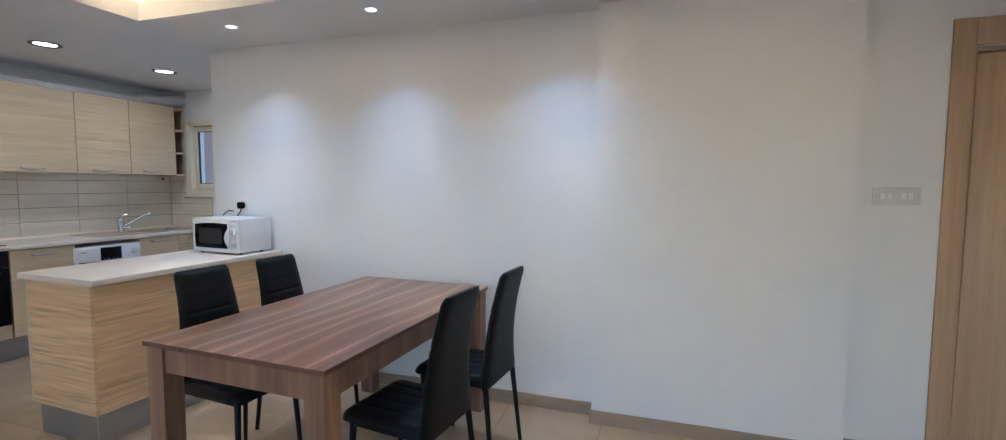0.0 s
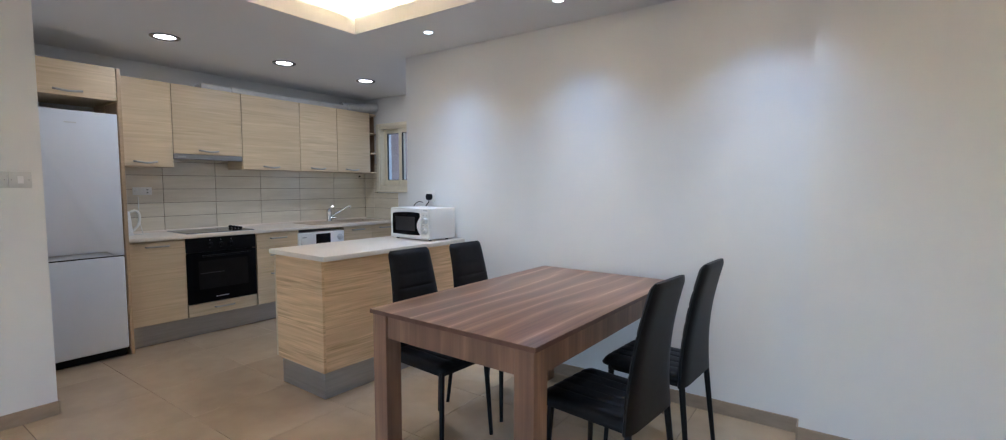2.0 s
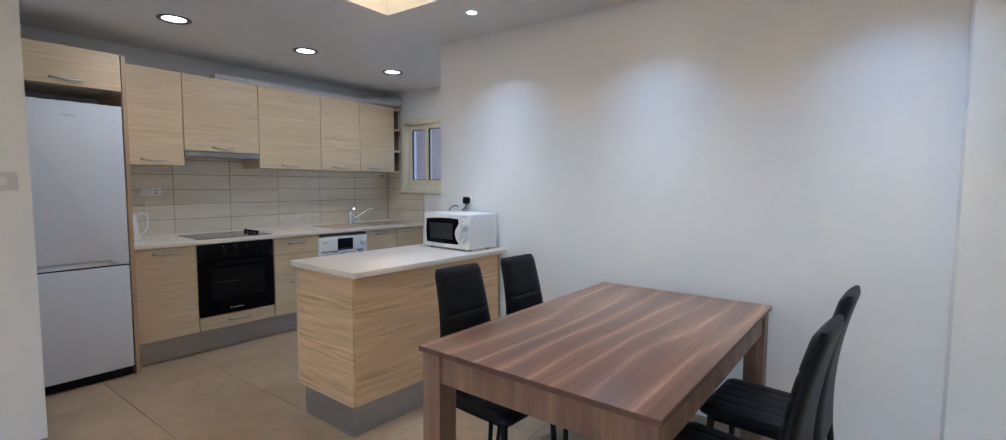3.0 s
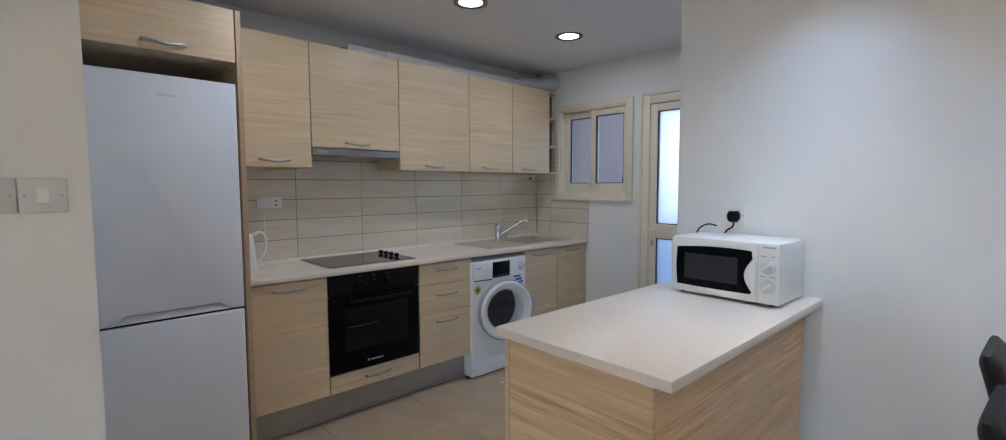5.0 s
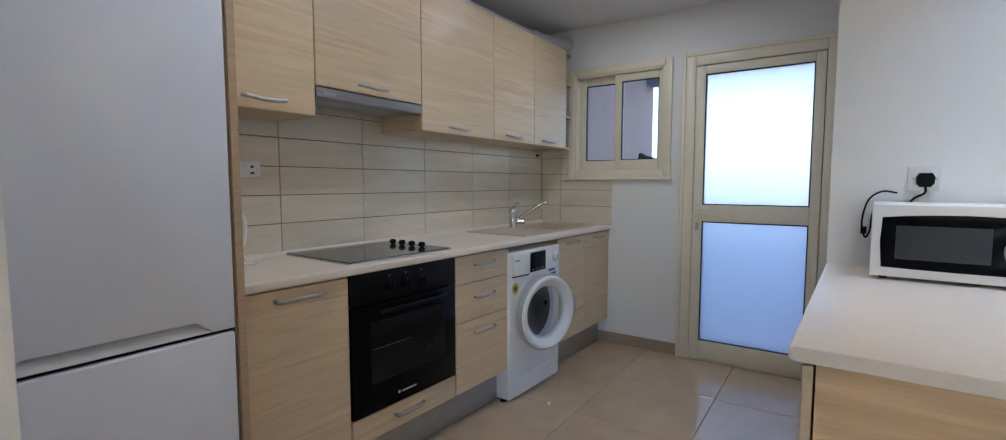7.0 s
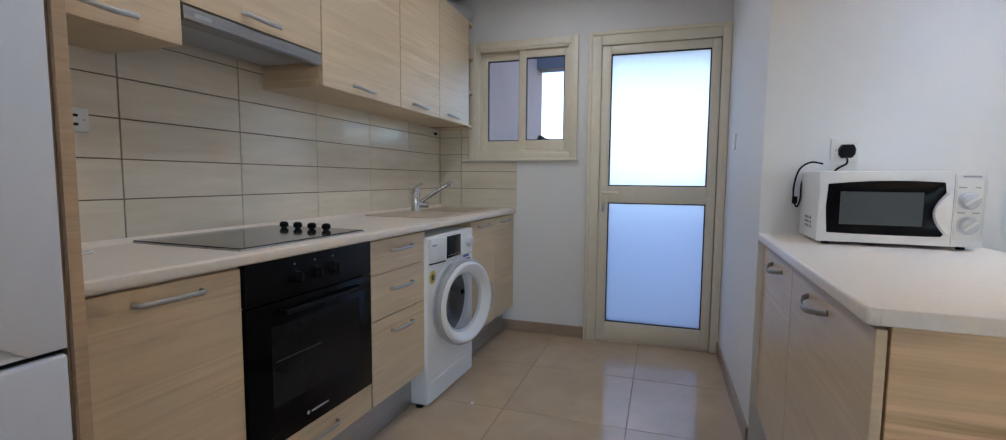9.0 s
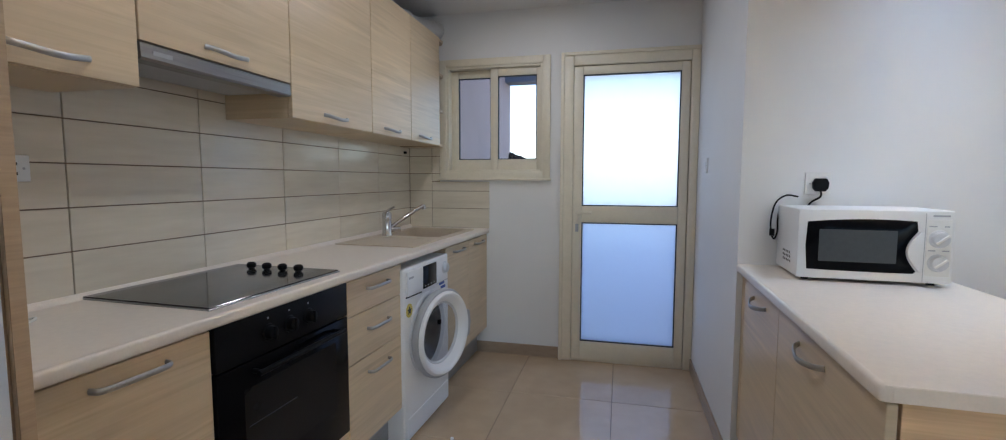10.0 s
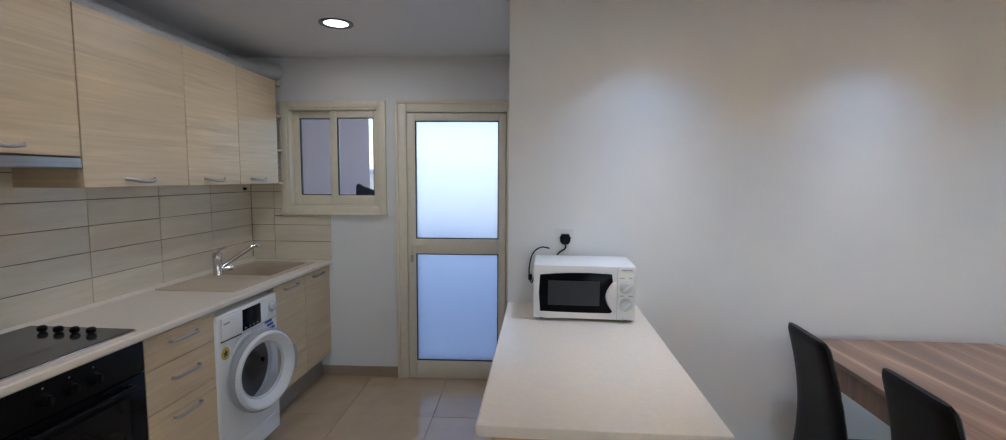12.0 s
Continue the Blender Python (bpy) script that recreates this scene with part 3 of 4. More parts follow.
# ---- kitchen base units ----
BASE_RUN = ("base_cabinet", "drawer_unit", "sink_cabinet", "oven_cabinet", "plinth", "worktop", "sink", "tap", "hob", "oven", "washing_machine")
FX, FB = -4.212, -4.230      # door fronts, carcass fronts
# The base run stands a little out of square with the wall behind it.
SKEW = Matrix.Translation((-4.218, 2.6, 0)) @ Matrix.Rotation(radians(-2.2), 4, "Z") @ Matrix.Translation((4.212, -2.6, 0))
BZ, TZ = 0.155, 0.866


def carcass(y0, y1, z0, z1, x0, x1, t=0.018, top=True):
    """An open-fronted box of boards, with or without a top board."""
    bm = box(x0, y0, z0, x1, y0 + t, z1, 0.001, segments=1)
    box(x0, y1 - t, z0, x1, y1, z1, 0.001, bm, 1)
    box(x0, y0 + t, z0, x1, y1 - t, z0 + t, 0, bm)
    box(x0 if top else x1 - 0.05, y0 + t, z1 - t, x1, y1 - t, z1, 0, bm)
    box(x0, y0 + t, z0 + t, x0 + 0.01, y1 - t, z1 - t, 0, bm)
    return bm


def base_unit(name, y0, y1, fronts, label):
    """fronts: (part, y0, y1, z0, z1, handle z)"""
    u = thing(name, (KX + FX) / 2, (y0 + y1) / 2, BZ, label=label, category="kitchen cabinet")
    part("body", carcass(y0 + 0.001, y1 - 0.001, BZ, TZ, KX + 0.012, FB - 0.002, top=name != "sink_cabinet"), OAK, u)
    for kind, a, b, z0, z1, hz in fronts:
        d = part(kind, box(FB, a + 0.002, z0 + 0.0015, FX, b - 0.002, z1 - (0.009 if z1 == TZ else 0.0015), 0.0015, segments=1), OAK, u)
        mid = (a + b) / 2
        part("handle", bar_handle(mid - 0.085, mid + 0.085, FX, hz), NICKEL, d, "satin metal bar handle")
    return u


base_unit("base_cabinet", 1.396, 1.818, [("door", 1.396, 1.818, BZ, TZ, 0.820)], "pale oak laminate base cabinet with one door")
base_unit("drawer_unit", 2.436, 2.885, [("drawer", 2.436, 2.885, 0.715, TZ, 0.808), ("drawer", 2.436, 2.885, 0.520, 0.715, 0.638), ("drawer", 2.436, 2.885, BZ, 0.520, 0.452)], "pale oak laminate unit with three drawers")
base_unit("sink_cabinet", 3.428, KY - 0.004, [("door", 3.428, 3.826, BZ, TZ, 0.822), ("door", 3.826, KY - 0.004, BZ, TZ, 0.822)], "pale oak laminate sink cabinet with two doors")
u = base_unit("oven_cabinet", 1.820, 2.428, [("drawer", 1.820, 2.428, BZ, 0.268, 0.218)], "pale oak laminate oven housing with a low drawer")
plinth = thing("plinth", -4.23, 2.6, FL, label="brushed aluminium plinth under the base cabinets", category="plinth")
for y0, y1 in ((1.396, 2.883), (3.428, KY - 0.012)):
    part("panel", box(-4.305, y0, FL + 0.002, -4.288, y1, 0.150, 0.002, segments=1), ALUMINIUM, plinth)

# Tall panel beside the fridge, and the unit over the fridge.
tall = thing("tall_end_panel", -4.5, 1.384, FL, label="tall oak panel beside the fridge with its gap shade", category="panel")
part("board", box(KX + 0.004, 1.372, FL + 0.002, -4.206, 1.395, 2.245, 0.001, segments=1), OAK, tall)
part("edge_band", box(-4.2059, 1.3715, FL + 0.002, -4.2035, 1.3955, 2.245), OAK_EDGE, tall, "oak edge band")
# Dark sheet stands in for the shade between fridge and panel.
part("liner", box(KX + 0.3, 1.3665, 0.01, -4.215, 1.3715, 1.98), BROWN_BOARD_SHADE, tall, "dark sheet in place of the gap's shade")
over = thing("bridge_cabinet", -4.5, 1.08, 1.99, label="pale oak cabinet above the fridge with one lift door", category="kitchen cabinet")
part("body", box(KX + 0.004, 0.735, 1.995, -4.225, 1.366, 2.245, 0.001, segments=1), OAK, over)
d = part("door", box(-4.223, 0.735, 1.993, -4.205, 1.366, 2.245, 0.0015, segments=1), OAK, over)
part("handle", bow_handle(0.99, 1.16, -4.205, 2.035), NICKEL, d, "arched satin metal handle")

# ---- worktop, with the sink let in ----
SX0, SX1, SY0, SY1 = -4.715, -4.285, 3.53, 4.055
wt = thing("worktop", -4.45, 2.8, 0.86, label="cream laminate worktop along the kitchen wall", category="worktop")
part("top", holed(KX - 0.06, 1.397, -4.205, KY - 0.002, SX0, SY0, SX1, SY1, 0.868, 0.9), WORKTOP, wt)
part("front_edge", box(-4.210, 1.397, 0.866, -4.190, KY - 0.002, 0.9005, 0.0085, segments=3), WORKTOP, wt)
bm = slab([(KX + 0.011, 0.9), (KX + 0.030, 0.9), (KX + 0.022, 0.905), (KX + 0.016, 0.916), (KX + 0.011, 0.918)], "y", 1.40, KY - 0.012)
bm.transform(SKEW.inverted())
part("upstand", bm, WORKTOP, wt)

sink = thing("sink", -4.48, 3.57, 0.9, label="beige composite inset sink with drainer", category="sink")
bm = bmesh.new()
Z1 = 0.9065
for b in ((-4.735, 3.12, SX0 + 0.02, 4.085), (SX1 - 0.02, 3.12, -4.262, 4.085), (SX0 + 0.02, SY1 - 0.02, SX1 - 0.02, 4.085), (SX0 + 0.02, 3.46, SX1 - 0.02, SY0 + 0.02), (SX0 + 0.02, 3.12, SX1 - 0.02, 3.145)):
    box(b[0], b[1], 0.9, b[2], b[3], Z1, 0, bm)
part("rim", bm, SINK, sink)
part("drainer", box(SX0 + 0.02, 3.145, 0.9, SX1 - 0.02, 3.46, 0.9035), SINK, sink)
bm = bmesh.new()
x0, x1, y0, y1, zb = SX0 + 0.002, SX1 - 0.002, SY0 + 0.002, SY1 - 0.002, 0.74
for b in ((x0, y0, zb, x0 + 0.018, y1, 0.9), (x1 - 0.018, y0, zb, x1, y1, 0.9), (x0 + 0.018, y0, zb, x1 - 0.018, y0 + 0.018, 0.9), (x0 + 0.018, y1 - 0.018, zb, x1 - 0.018, y1, 0.9), (x0, y0, zb - 0.012, x1, y1, zb)):
    box(*b, bm=bm)
part("bowl", bm, SINK, sink)
part("drain", ring((-4.48, 3.7, zb), (0, 0, 1), [(0, 0.002), (0.03, 0.002), (0.042, 0.006), (0.045, 0.001)]), CHROME, sink, "chrome drain ring")

tap = thing("tap", -4.645, 3.53, Z1, label="chrome single-lever kitchen tap with a long swivel spout", category="tap")
part("body", ring((-4.645, 3.53, Z1), (0, 0, 1), [(0, 0), (0.032, 0), (0.032, 0.010), (0.029, 0.016), (0.0285, 0.10), (0.030, 0.106), (0.030, 0.138), (0.023, 0.150), (0, 0.153)], 24), CHROME, tap)
part("spout", tube(bend([(-4.628, 3.545, 0.955), (-4.60, 3.575, 0.985), (-4.54, 3.64, 1.040), (-4.495, 3.688, 1.078), (-4.477, 3.706, 1.086), (-4.474, 3.709, 1.066)], 6), 0.0125, 12), CHROME, tap)
part("lever", tube(bend([(-4.645, 3.53, 1.050), (-4.638, 3.545, 1.070), (-4.620, 3.575, 1.084)], 5), 0.0115, 10, flat=0.55), CHROME, tap)
part("outlet_ring", rod((-4.628, 3.545, 0.945), (-4.588, 3.592, 0.945), 0.0175), CHROME, tap)

# ---- hob ----
hob = thing("hob", -4.47, 2.12, 0.9, label="black ceramic hob with four front knobs and a steel rim", category="hob")
part("rim", box(-4.725, 1.845, 0.9, -4.242, 2.440, 0.9045, 0.001, segments=1), STEEL, hob, "thin steel rim")
part("glass", box(-4.721, 1.849, 0.9046, -4.246, 2.436, 0.9085, 0.0015, segments=1), CERAMIC, hob)
for k in range(4):
    x = -4.585 + k * 0.072
    kn = part("knob", ring((x, 2.362, 0.9085), (0, 0, 1), [(0.0, 0), (0.011, 0), (0.011, 0.003), (0.016, 0.006), (0.018, 0.013), (0.0165, 0.021), (0.011, 0.026), (0, 0.0275)], 20), BLACK_PLASTIC, hob)

# ---- oven ----
OX = -4.204
oven = thing("oven", -4.4, 2.097, 0.28, label="black built-in electric oven with three knobs", category="oven")
part("housing", box(KX + 0.06, 1.845, 0.274, FB - 0.004, 2.405, 0.84), BLACK_METAL, oven)
part("control_panel", box(FB - 0.003, 1.823, 0.735, OX, 2.425, 0.864, 0.003), BLACK_PLASTIC, oven)
dr = part("door", box(FB - 0.003, 1.823, 0.272, OX, 2.425, 0.730, 0.003), BLACK_GLASS, oven)
part("window", box(OX, 1.912, 0.395, OX + 0.0015, 2.345, 0.655, 0.0006, segments=1), SMOKED, dr, "smoked glass window")
DARK_GREY = material("dark_grey_plastic", (0.09, 0.09, 0.095), 0.4, spread=0.1)
part("rack", box(OX + 0.0015, 1.925, 0.540, OX + 0.0022, 2.13, 0.5425), DARK_GREY, dr, "faint grey oven rack behind the glass")
bm = tube([(OX + 0.034, 1.935, 0.700), (OX + 0.034, 2.36, 0.700)], 0.0085, 12)
for y in (1.95, 2.345):
    rod((OX, y, 0.700), (OX + 0.034, y, 0.700), 0.007, bm=bm)
part("handle", bm, BLACK_PLASTIC, dr)
for k in range(3):
    y = 2.015 + 0.092 * k
    bm = ring((OX, y, 0.795), (1, 0, 0), [(0.027, 0), (0.026, 0.004), (0.021, 0.006), (0.019, 0.022), (0.014, 0.025), (0, 0.025)], 24)
    box(OX + 0.02, y - 0.004, 0.775, OX + 0.030, y + 0.004, 0.815, 0.002, bm)
    part("knob", bm, BLACK_PLASTIC, oven)
    part("mark", box(OX, y - 0.003, 0.836, OX + 0.0006, y + 0.003, 0.842), GREY_PLASTIC, oven, "small grey printed mark")
part("emblem", box(OX, 2.075, 0.312, OX + 0.0008, 2.160, 0.319), GREY_PLASTIC, dr, "small grey printed maker's bar")
part("emblem_mark", ring((OX, 2.06, 0.3165), (1, 0, 0), [(0.007, 0), (0.007, 0.0008), (0, 0.0008)], 16), GREY_PLASTIC, dr, "small round printed mark")

# Near-black colour for the shade inside the drum.
DRUM_SHADE = material("drum_opening_shade", (0.035, 0.035, 0.037), 0.4, 0.5, spread=0.5, scale=(9, 9, 9))

# ---- washing machine, its door ajar ----
WX = -4.195
wm = thing("washing_machine", -4.43, 3.115, FL, label="white front-loading washing machine with its door ajar", category="washing machine")
part("body", box(KX + 0.06, 2.868, -0.027, WX, 3.424, 0.832, 0.010, segments=3), ENAMEL, wm)
part("plinth_panel", box(WX - 0.004, 2.893, -0.022, WX + 0.003, 3.405, 0.085, 0.002, segments=1), ENAMEL, wm)
for y in (2.87, 3.36):
    for x in (-4.66, -4.24):
        part("foot", rod((x, y, FL), (x, y, -0.026), 0.02), BLACK_PLASTIC, wm)
part("detergent_drawer", slab([(2.893, 0.696), (3.062, 0.690), (3.066, 0.814), (2.893, 0.814)], "x", WX, WX + 0.012, bevel=0.004), ENAMEL, wm, "white detergent drawer front")
# Raised black strip paints the shade line under the drawer.
part("drawer_shadow_gap", slab([(2.892, 0.688), (3.062, 0.681), (3.064, 0.689), (2.892, 0.695)], "x", WX, WX + 0.004), BLACK_PLASTIC, wm, "black strip painting the shade under the drawer")
part("display", box(WX, 3.070, 0.694, WX + 0.007, 3.246, 0.812, 0.003), BLACK_GLASS, wm, "black display panel")
for k in range(4):
    part("touch_mark", box(WX + 0.007, 3.090 + 0.037 * k, 0.706, WX + 0.0076, 3.106 + 0.037 * k, 0.710), GREY_PLASTIC, wm, "tiny grey touch mark")
part("name_bar", box(WX + 0.012, 2.905, 0.778, WX + 0.0126, 2.955, 0.788), GREY_PLASTIC, wm, "small grey maker's mark")
part("fascia_line", box(WX, 3.252, 0.683, WX + 0.002, 3.416, 0.686), GREY_PLASTIC, wm)
part("dial", ring((WX, 3.368, 0.758), (1, 0, 0), [(0.036, 0), (0.035, 0.005), (0.028, 0.008), (0.026, 0.020), (0.021, 0.023), (0, 0.023)], 28), MID_PLASTIC, wm, "round silver programme dial")
part("sticker", ring((WX, 2.926, 0.622), (1, 0, 0), [(0.034, 0), (0.034, 0.0008), (0, 0.0008)], 32), YELLOW, wm, "round yellow sticker")
bm = bmesh.new()
for k in range(5):
    a = k * 2 * math.pi / 5
    rod((WX + 0.0012, 2.926, 0.622), (WX + 0.0012, 2.926 + 0.020 * math.sin(a), 0.622 + 0.020 * math.cos(a)), 0.007, 0.002, 6, bm)
part("sticker_print", bm, DARK_PRINT, wm, "dark green star print")
for k in range(3):
    part("blue_label", box(WX, 3.29 + 0.022 * k, 0.668 - 0.024 * k, WX + 0.0008, 3.365 + 0.015 * k, 0.684 - 0.024 * k), BLUE, wm, "small blue printed label")
part("mouth", ring((WX, 3.135, 0.460), (1, 0, 0), [(0.215, 0), (0.213, 0.006), (0.200, 0.013), (0.184, 0.011), (0.172, 0.0068), (0.165, 0.002)], 48), MID_PLASTIC, wm, "grey rubber door seal")
hinge = Matrix.Translation((WX + 0.014, 2.908, 0.457)) @ pose(0, 0, 0, 0, 0, -12)


def on_door(bm):
    bm.transform(hinge)
    return bm


wd = part("door", on_door(ring((0, 0.235, 0), (1, 0, 0), [(0.157, 0.000), (0.205, -0.002), (0.217, 0.012), (0.220, 0.036), (0.216, 0.047), (0.208, 0.053), (0.198, 0.052), (0.186, 0.043), (0.170, 0.022), (0.160, 0.010), (0.157, 0.000)], 56)), ENAMEL, wm, "round white door ring")
part("ring_trim", on_door(ring((0, 0.235, 0), (1, 0, 0), [(0.204, -0.006), (0.226, -0.002), (0.232, 0.008), (0.232, 0.028), (0.228, 0.034), (0.2195, 0.036)], 56)), GREY_PLASTIC, wd, "grey outer rim")
part("porthole", on_door(ring((0, 0.235, 0), (1, 0, 0), [(0.157, 0.010), (0.150, 0.006), (0.132, -0.018), (0.100, -0.036), (0.05, -0.042), (0, -0.043), (0, -0.046), (0.05, -0.045), (0.102, -0.039), (0.135, -0.021), (0.153, 0.003), (0.157, 0.010)], 48)), GLASS, wd, "clear curved porthole glass").visible_shadow = False
# Flat disc on the closed body; its dark colour paints the drum's shade.
part("drum_mouth", ring((WX, 3.135, 0.460), (1, 0, 0), [(0.174, 0.0040), (0.172, 0.0045), (0, 0.0045)], 48), DRUM_SHADE, wm, "flat dark disc painting the shaded drum opening")
part("bore", on_door(ring((0, 0.235, 0), (1, 0, 0), [(0.163, 0.0145), (0.160, 0.0155), (0.154, 0.013), (0.151, 0.007)], 48)), MID_PLASTIC, wd, "silver inner ring of the door")
part("latch_grip", on_door(slab([(0.440, -0.082), (0.470, -0.068), (0.483, 0.0), (0.470, 0.068), (0.440, 0.082)], "x", 0.004, 0.047, bevel=0.006)), GREY_PLASTIC, wd, "grey door grip")
part("glass_catch", on_door(box(-0.030, 0.262, 0.03, -0.012, 0.278, 0.056, 0.003)), BLACK_PLASTIC, wd)

tagged(solid("paper_scrap", ring((-3.995, 2.985, FL), (0, 0, 1), [(0, 0), (0.010, 0), (0.008, 0.007), (0, 0.009)], 7), WHITE_PLASTIC), "tiny white scrap lying on the floor", "scrap")

for ob in list(bpy.data.objects):
    if ob.parent is None and ob.name.split(".")[0] in BASE_RUN:
        ob.matrix_basis = SKEW @ ob.matrix_basis

# ---- wall units ----
UX, UB = -4.450, -4.468


def wall_unit(name, y0, y1, z0, z1, ha, hb, hz, label):
    u = thing(name, (KX + UX) / 2, (y0 + y1) / 2, z0, label=label, category="kitchen cabinet", group="wall cabinets over the worktop")
    part("body", box(KX + 0.010, y0 + 0.0008, z0, UB - 0.002, y1 - 0.0008, z1, 0.0008, segments=1), OAK, u)
    d = part("door", box(UB, y0 + 0.0018, z0 + 0.001, UX, y1 - 0.0018, z1, 0.0016, segments=1), OAK, u)
    part("handle", bow_handle(ha, hb, UX, hz), NICKEL, d, "arched satin metal handle")
    return u


wall_unit("wall_cabinet", 1.397, 1.836, 1.498, 2.242, 1.535, 1.71, 1.543, "pale oak wall cabinet beside the tall panel")
wall_unit("hood_cabinet", 1.838, 2.450, 1.624, 2.242, 2.05, 2.225, 1.662, "short pale oak wall cabinet above the cooker hood")
wall_unit("wall_cabinet", 2.452, 3.082, 1.496, 2.242, 2.66, 2.84, 1.534, "wide pale oak wall cabinet")
wall_unit("wall_cabinet", 3.084, 3.564, 1.496, 2.242, 3.21, 3.40, 1.534, "narrow pale oak wall cabinet")
wall_unit("wall_cabinet", 3.566, 4.048, 1.496, 2.242, 3.68, 3.87, 1.534, "narrow pale oak wall cabinet next to the open shelf")
sh = thing("end_shelf", -4.62, 4.13, 1.49, label="open pale oak end shelf with rounded boards by the window", category="shelf")
part("back", box(KX + 0.010, 4.050, 1.492, KX + 0.022, 4.205, 2.238), BROWN_BOARD_SHADE, sh, "brown back board")
part("side", box(KX + 0.022, 4.050, 1.492, UX - 0.012, 4.062, 2.238), BROWN_BOARD_SHADE, sh, "brown side board")
part("wall_board", box(KX + 0.022, 4.205, 1.492, -4.560, 4.2125, 2.238), BROWN_BOARD_SHADE, sh, "brown board on the window wall")
for z in (1.492, 1.735, 1.985, 2.222):
    arc = [(KX + 0.022, 4.062), (UX - 0.004, 4.062), (UX - 0.004, 4.13), (UX - 0.03, 4.175), (UX - 0.09, 4.2045), (KX + 0.022, 4.2045)]
    part("shelf_board", slab(arc, "z", z, z + 0.016), OAK, sh)

hood = thing("cooker_hood", -4.58, 2.143, 1.555, label="slim steel slide-out cooker hood under the cabinet", category="cooker hood")
part("body", box(KX + 0.03, 1.840, 1.592, -4.502, 2.446, 1.6235, 0.001, segments=1), GREY_PLASTIC, hood)
part("front", slab([(-4.50, 1.574), (-4.452, 1.574), (-4.447, 1.581), (-4.450, 1.618), (-4.456, 1.6228), (-4.50, 1.6228)], "y", 1.840, 2.446, bevel=0.002), HOOD_STEEL, hood, "brushed steel front bar")
part("filter", box(KX + 0.05, 1.86, 1.586, -4.51, 2.426, 1.592, 0.001, segments=1), GREY_PLASTIC, hood, "pale grease filter")
part("switch", box(-4.4495, 1.875, 1.592, -4.4475, 1.935, 1.604), GREY_PLASTIC, hood)

duct = thing("extractor_duct", -4.60, 3.0, 2.238, label="grey extractor duct lying on top of the wall cabinets", category="duct")
bm = bmesh.new()
box(-4.665, 2.12, 2.2432, -4.515, 2.40, 2.300, 0.010, bm)
box(-4.665, 2.40, 2.2432, -4.525, 3.78, 2.312, 0.018, bm, 3)
part("channel", bm, DUCT, duct)
part("elbow", tube(bend([(-4.60, 3.74, 2.29), (-4.595, 3.92, 2.30), (-4.575, 4.06, 2.318), (-4.545, 4.16, 2.335), (-4.535, KY - 0.001, 2.34)], 6), 0.062, 18), DUCT, duct)
for k, y in enumerate((3.80, 3.98)):
    part("clamp", ring((-4.597, y, 2.293 + 0.008 * k), (0, 1, 0.05), [(0.062, -0.008), (0.066, -0.006), (0.066, 0.006), (0.062, 0.008)], 20), MID_PLASTIC, duct)

# ---- fridge ----
fr = thing("fridge", -4.5, 1.085, FL, label="tall white fridge freezer with two doors", category="fridge")
FY0, FY1, FRX = 0.768, 1.362, -4.202
part("body", box(KX + 0.04, FY0 + 0.004, -0.022, FRX - 0.068, FY1 - 0.004, 1.887, 0.006), FRIDGE, fr)
part("base_grille", box(FRX - 0.066, FY0 + 0.01, -0.028, FRX - 0.03, FY1 - 0.01, 0.028), BLACK_PLASTIC, fr, "black base grille")
for y in (FY0 + 0.05, FY1 - 0.05):
    part("foot", rod((FRX - 0.10, y, FL), (FRX - 0.10, y, -0.02), 0.018), BLACK_PLASTIC, fr)
part("lower_door", box(FRX - 0.060, FY0, 0.032, FRX, FY1, 0.773, 0.010, segments=3), FRIDGE, fr)
ud = part("upper_door", slab([(FY0, 0.782), (0.840, 0.782), (0.884, 0.820), (1.250, 0.820), (1.298, 0.782), (FY1, 0.782), (FY1, 1.889), (FY0, 1.889)], "x", FRX - 0.060, FRX, bevel=0.006), FRIDGE, fr)
part("grip", slab([(FRX - 0.052, 0.784), (FRX - 0.002, 0.784), (FRX - 0.004, 0.791), (FRX - 0.026, 0.819), (FRX - 0.052, 0.819)], "y", 0.844, 1.294), MID_PLASTIC, ud, "recessed grey door grip")
# Black filler gives the shaded gap between the doors its darkness.
part("gap_seal", box(FRX - 0.055, FY0 + 0.006, 0.7735, FRX - 0.012, FY1 - 0.006, 0.7815), BLACK_PLASTIC, fr, "black filler painting the shaded gap between the doors")
part("emblem", box(FRX, 1.04, 1.795, FRX + 0.0012, 1.11, 1.804, 0.0004, segments=1), MID_PLASTIC, ud, "small silver maker's bar")

# ---- kettle ----
ket = thing("kettle", -4.60, 1.478, 0.9, label="white plastic cordless kettle on its base", category="kettle")
part("base", ring((-4.60, 1.478, 0.9), (0, 0, 1), [(0, 0), (0.078, 0), (0.078, 0.016), (0.068, 0.022), (0, 0.022)], 32), WHITE_PLASTIC, ket)
part("jug", ring((-4.60, 1.478, 0.922), (0, 0, 1), [(0, 0), (0.070, 0), (0.070, 0.01), (0.064, 0.10), (0.056, 0.17), (0.050, 0.185), (0.030, 0.198), (0, 0.200)], 32), WHITE_PLASTIC, ket)
part("handle", tube(bend([(-4.60, 1.528, 1.10), (-4.60, 1.573, 1.115), (-4.60, 1.603, 1.08), (-4.60, 1.598, 1.00), (-4.60, 1.558, 0.945), (-4.60, 1.536, 0.942)], 6), 0.011, 10), WHITE_PLASTIC, ket)
part("cord", tube(bend([(-4.62, 1.548, 0.906), (-4.60, 1.618, 0.905), (-4.64, 1.678, 0.905), (-4.70, 1.658, 0.906), (-4.735, 1.648, 1.05), (-4.742, 1.648, 1.235)], 8), 0.0035, 8), WHITE_PLASTIC, ket, "thin white mains cord")


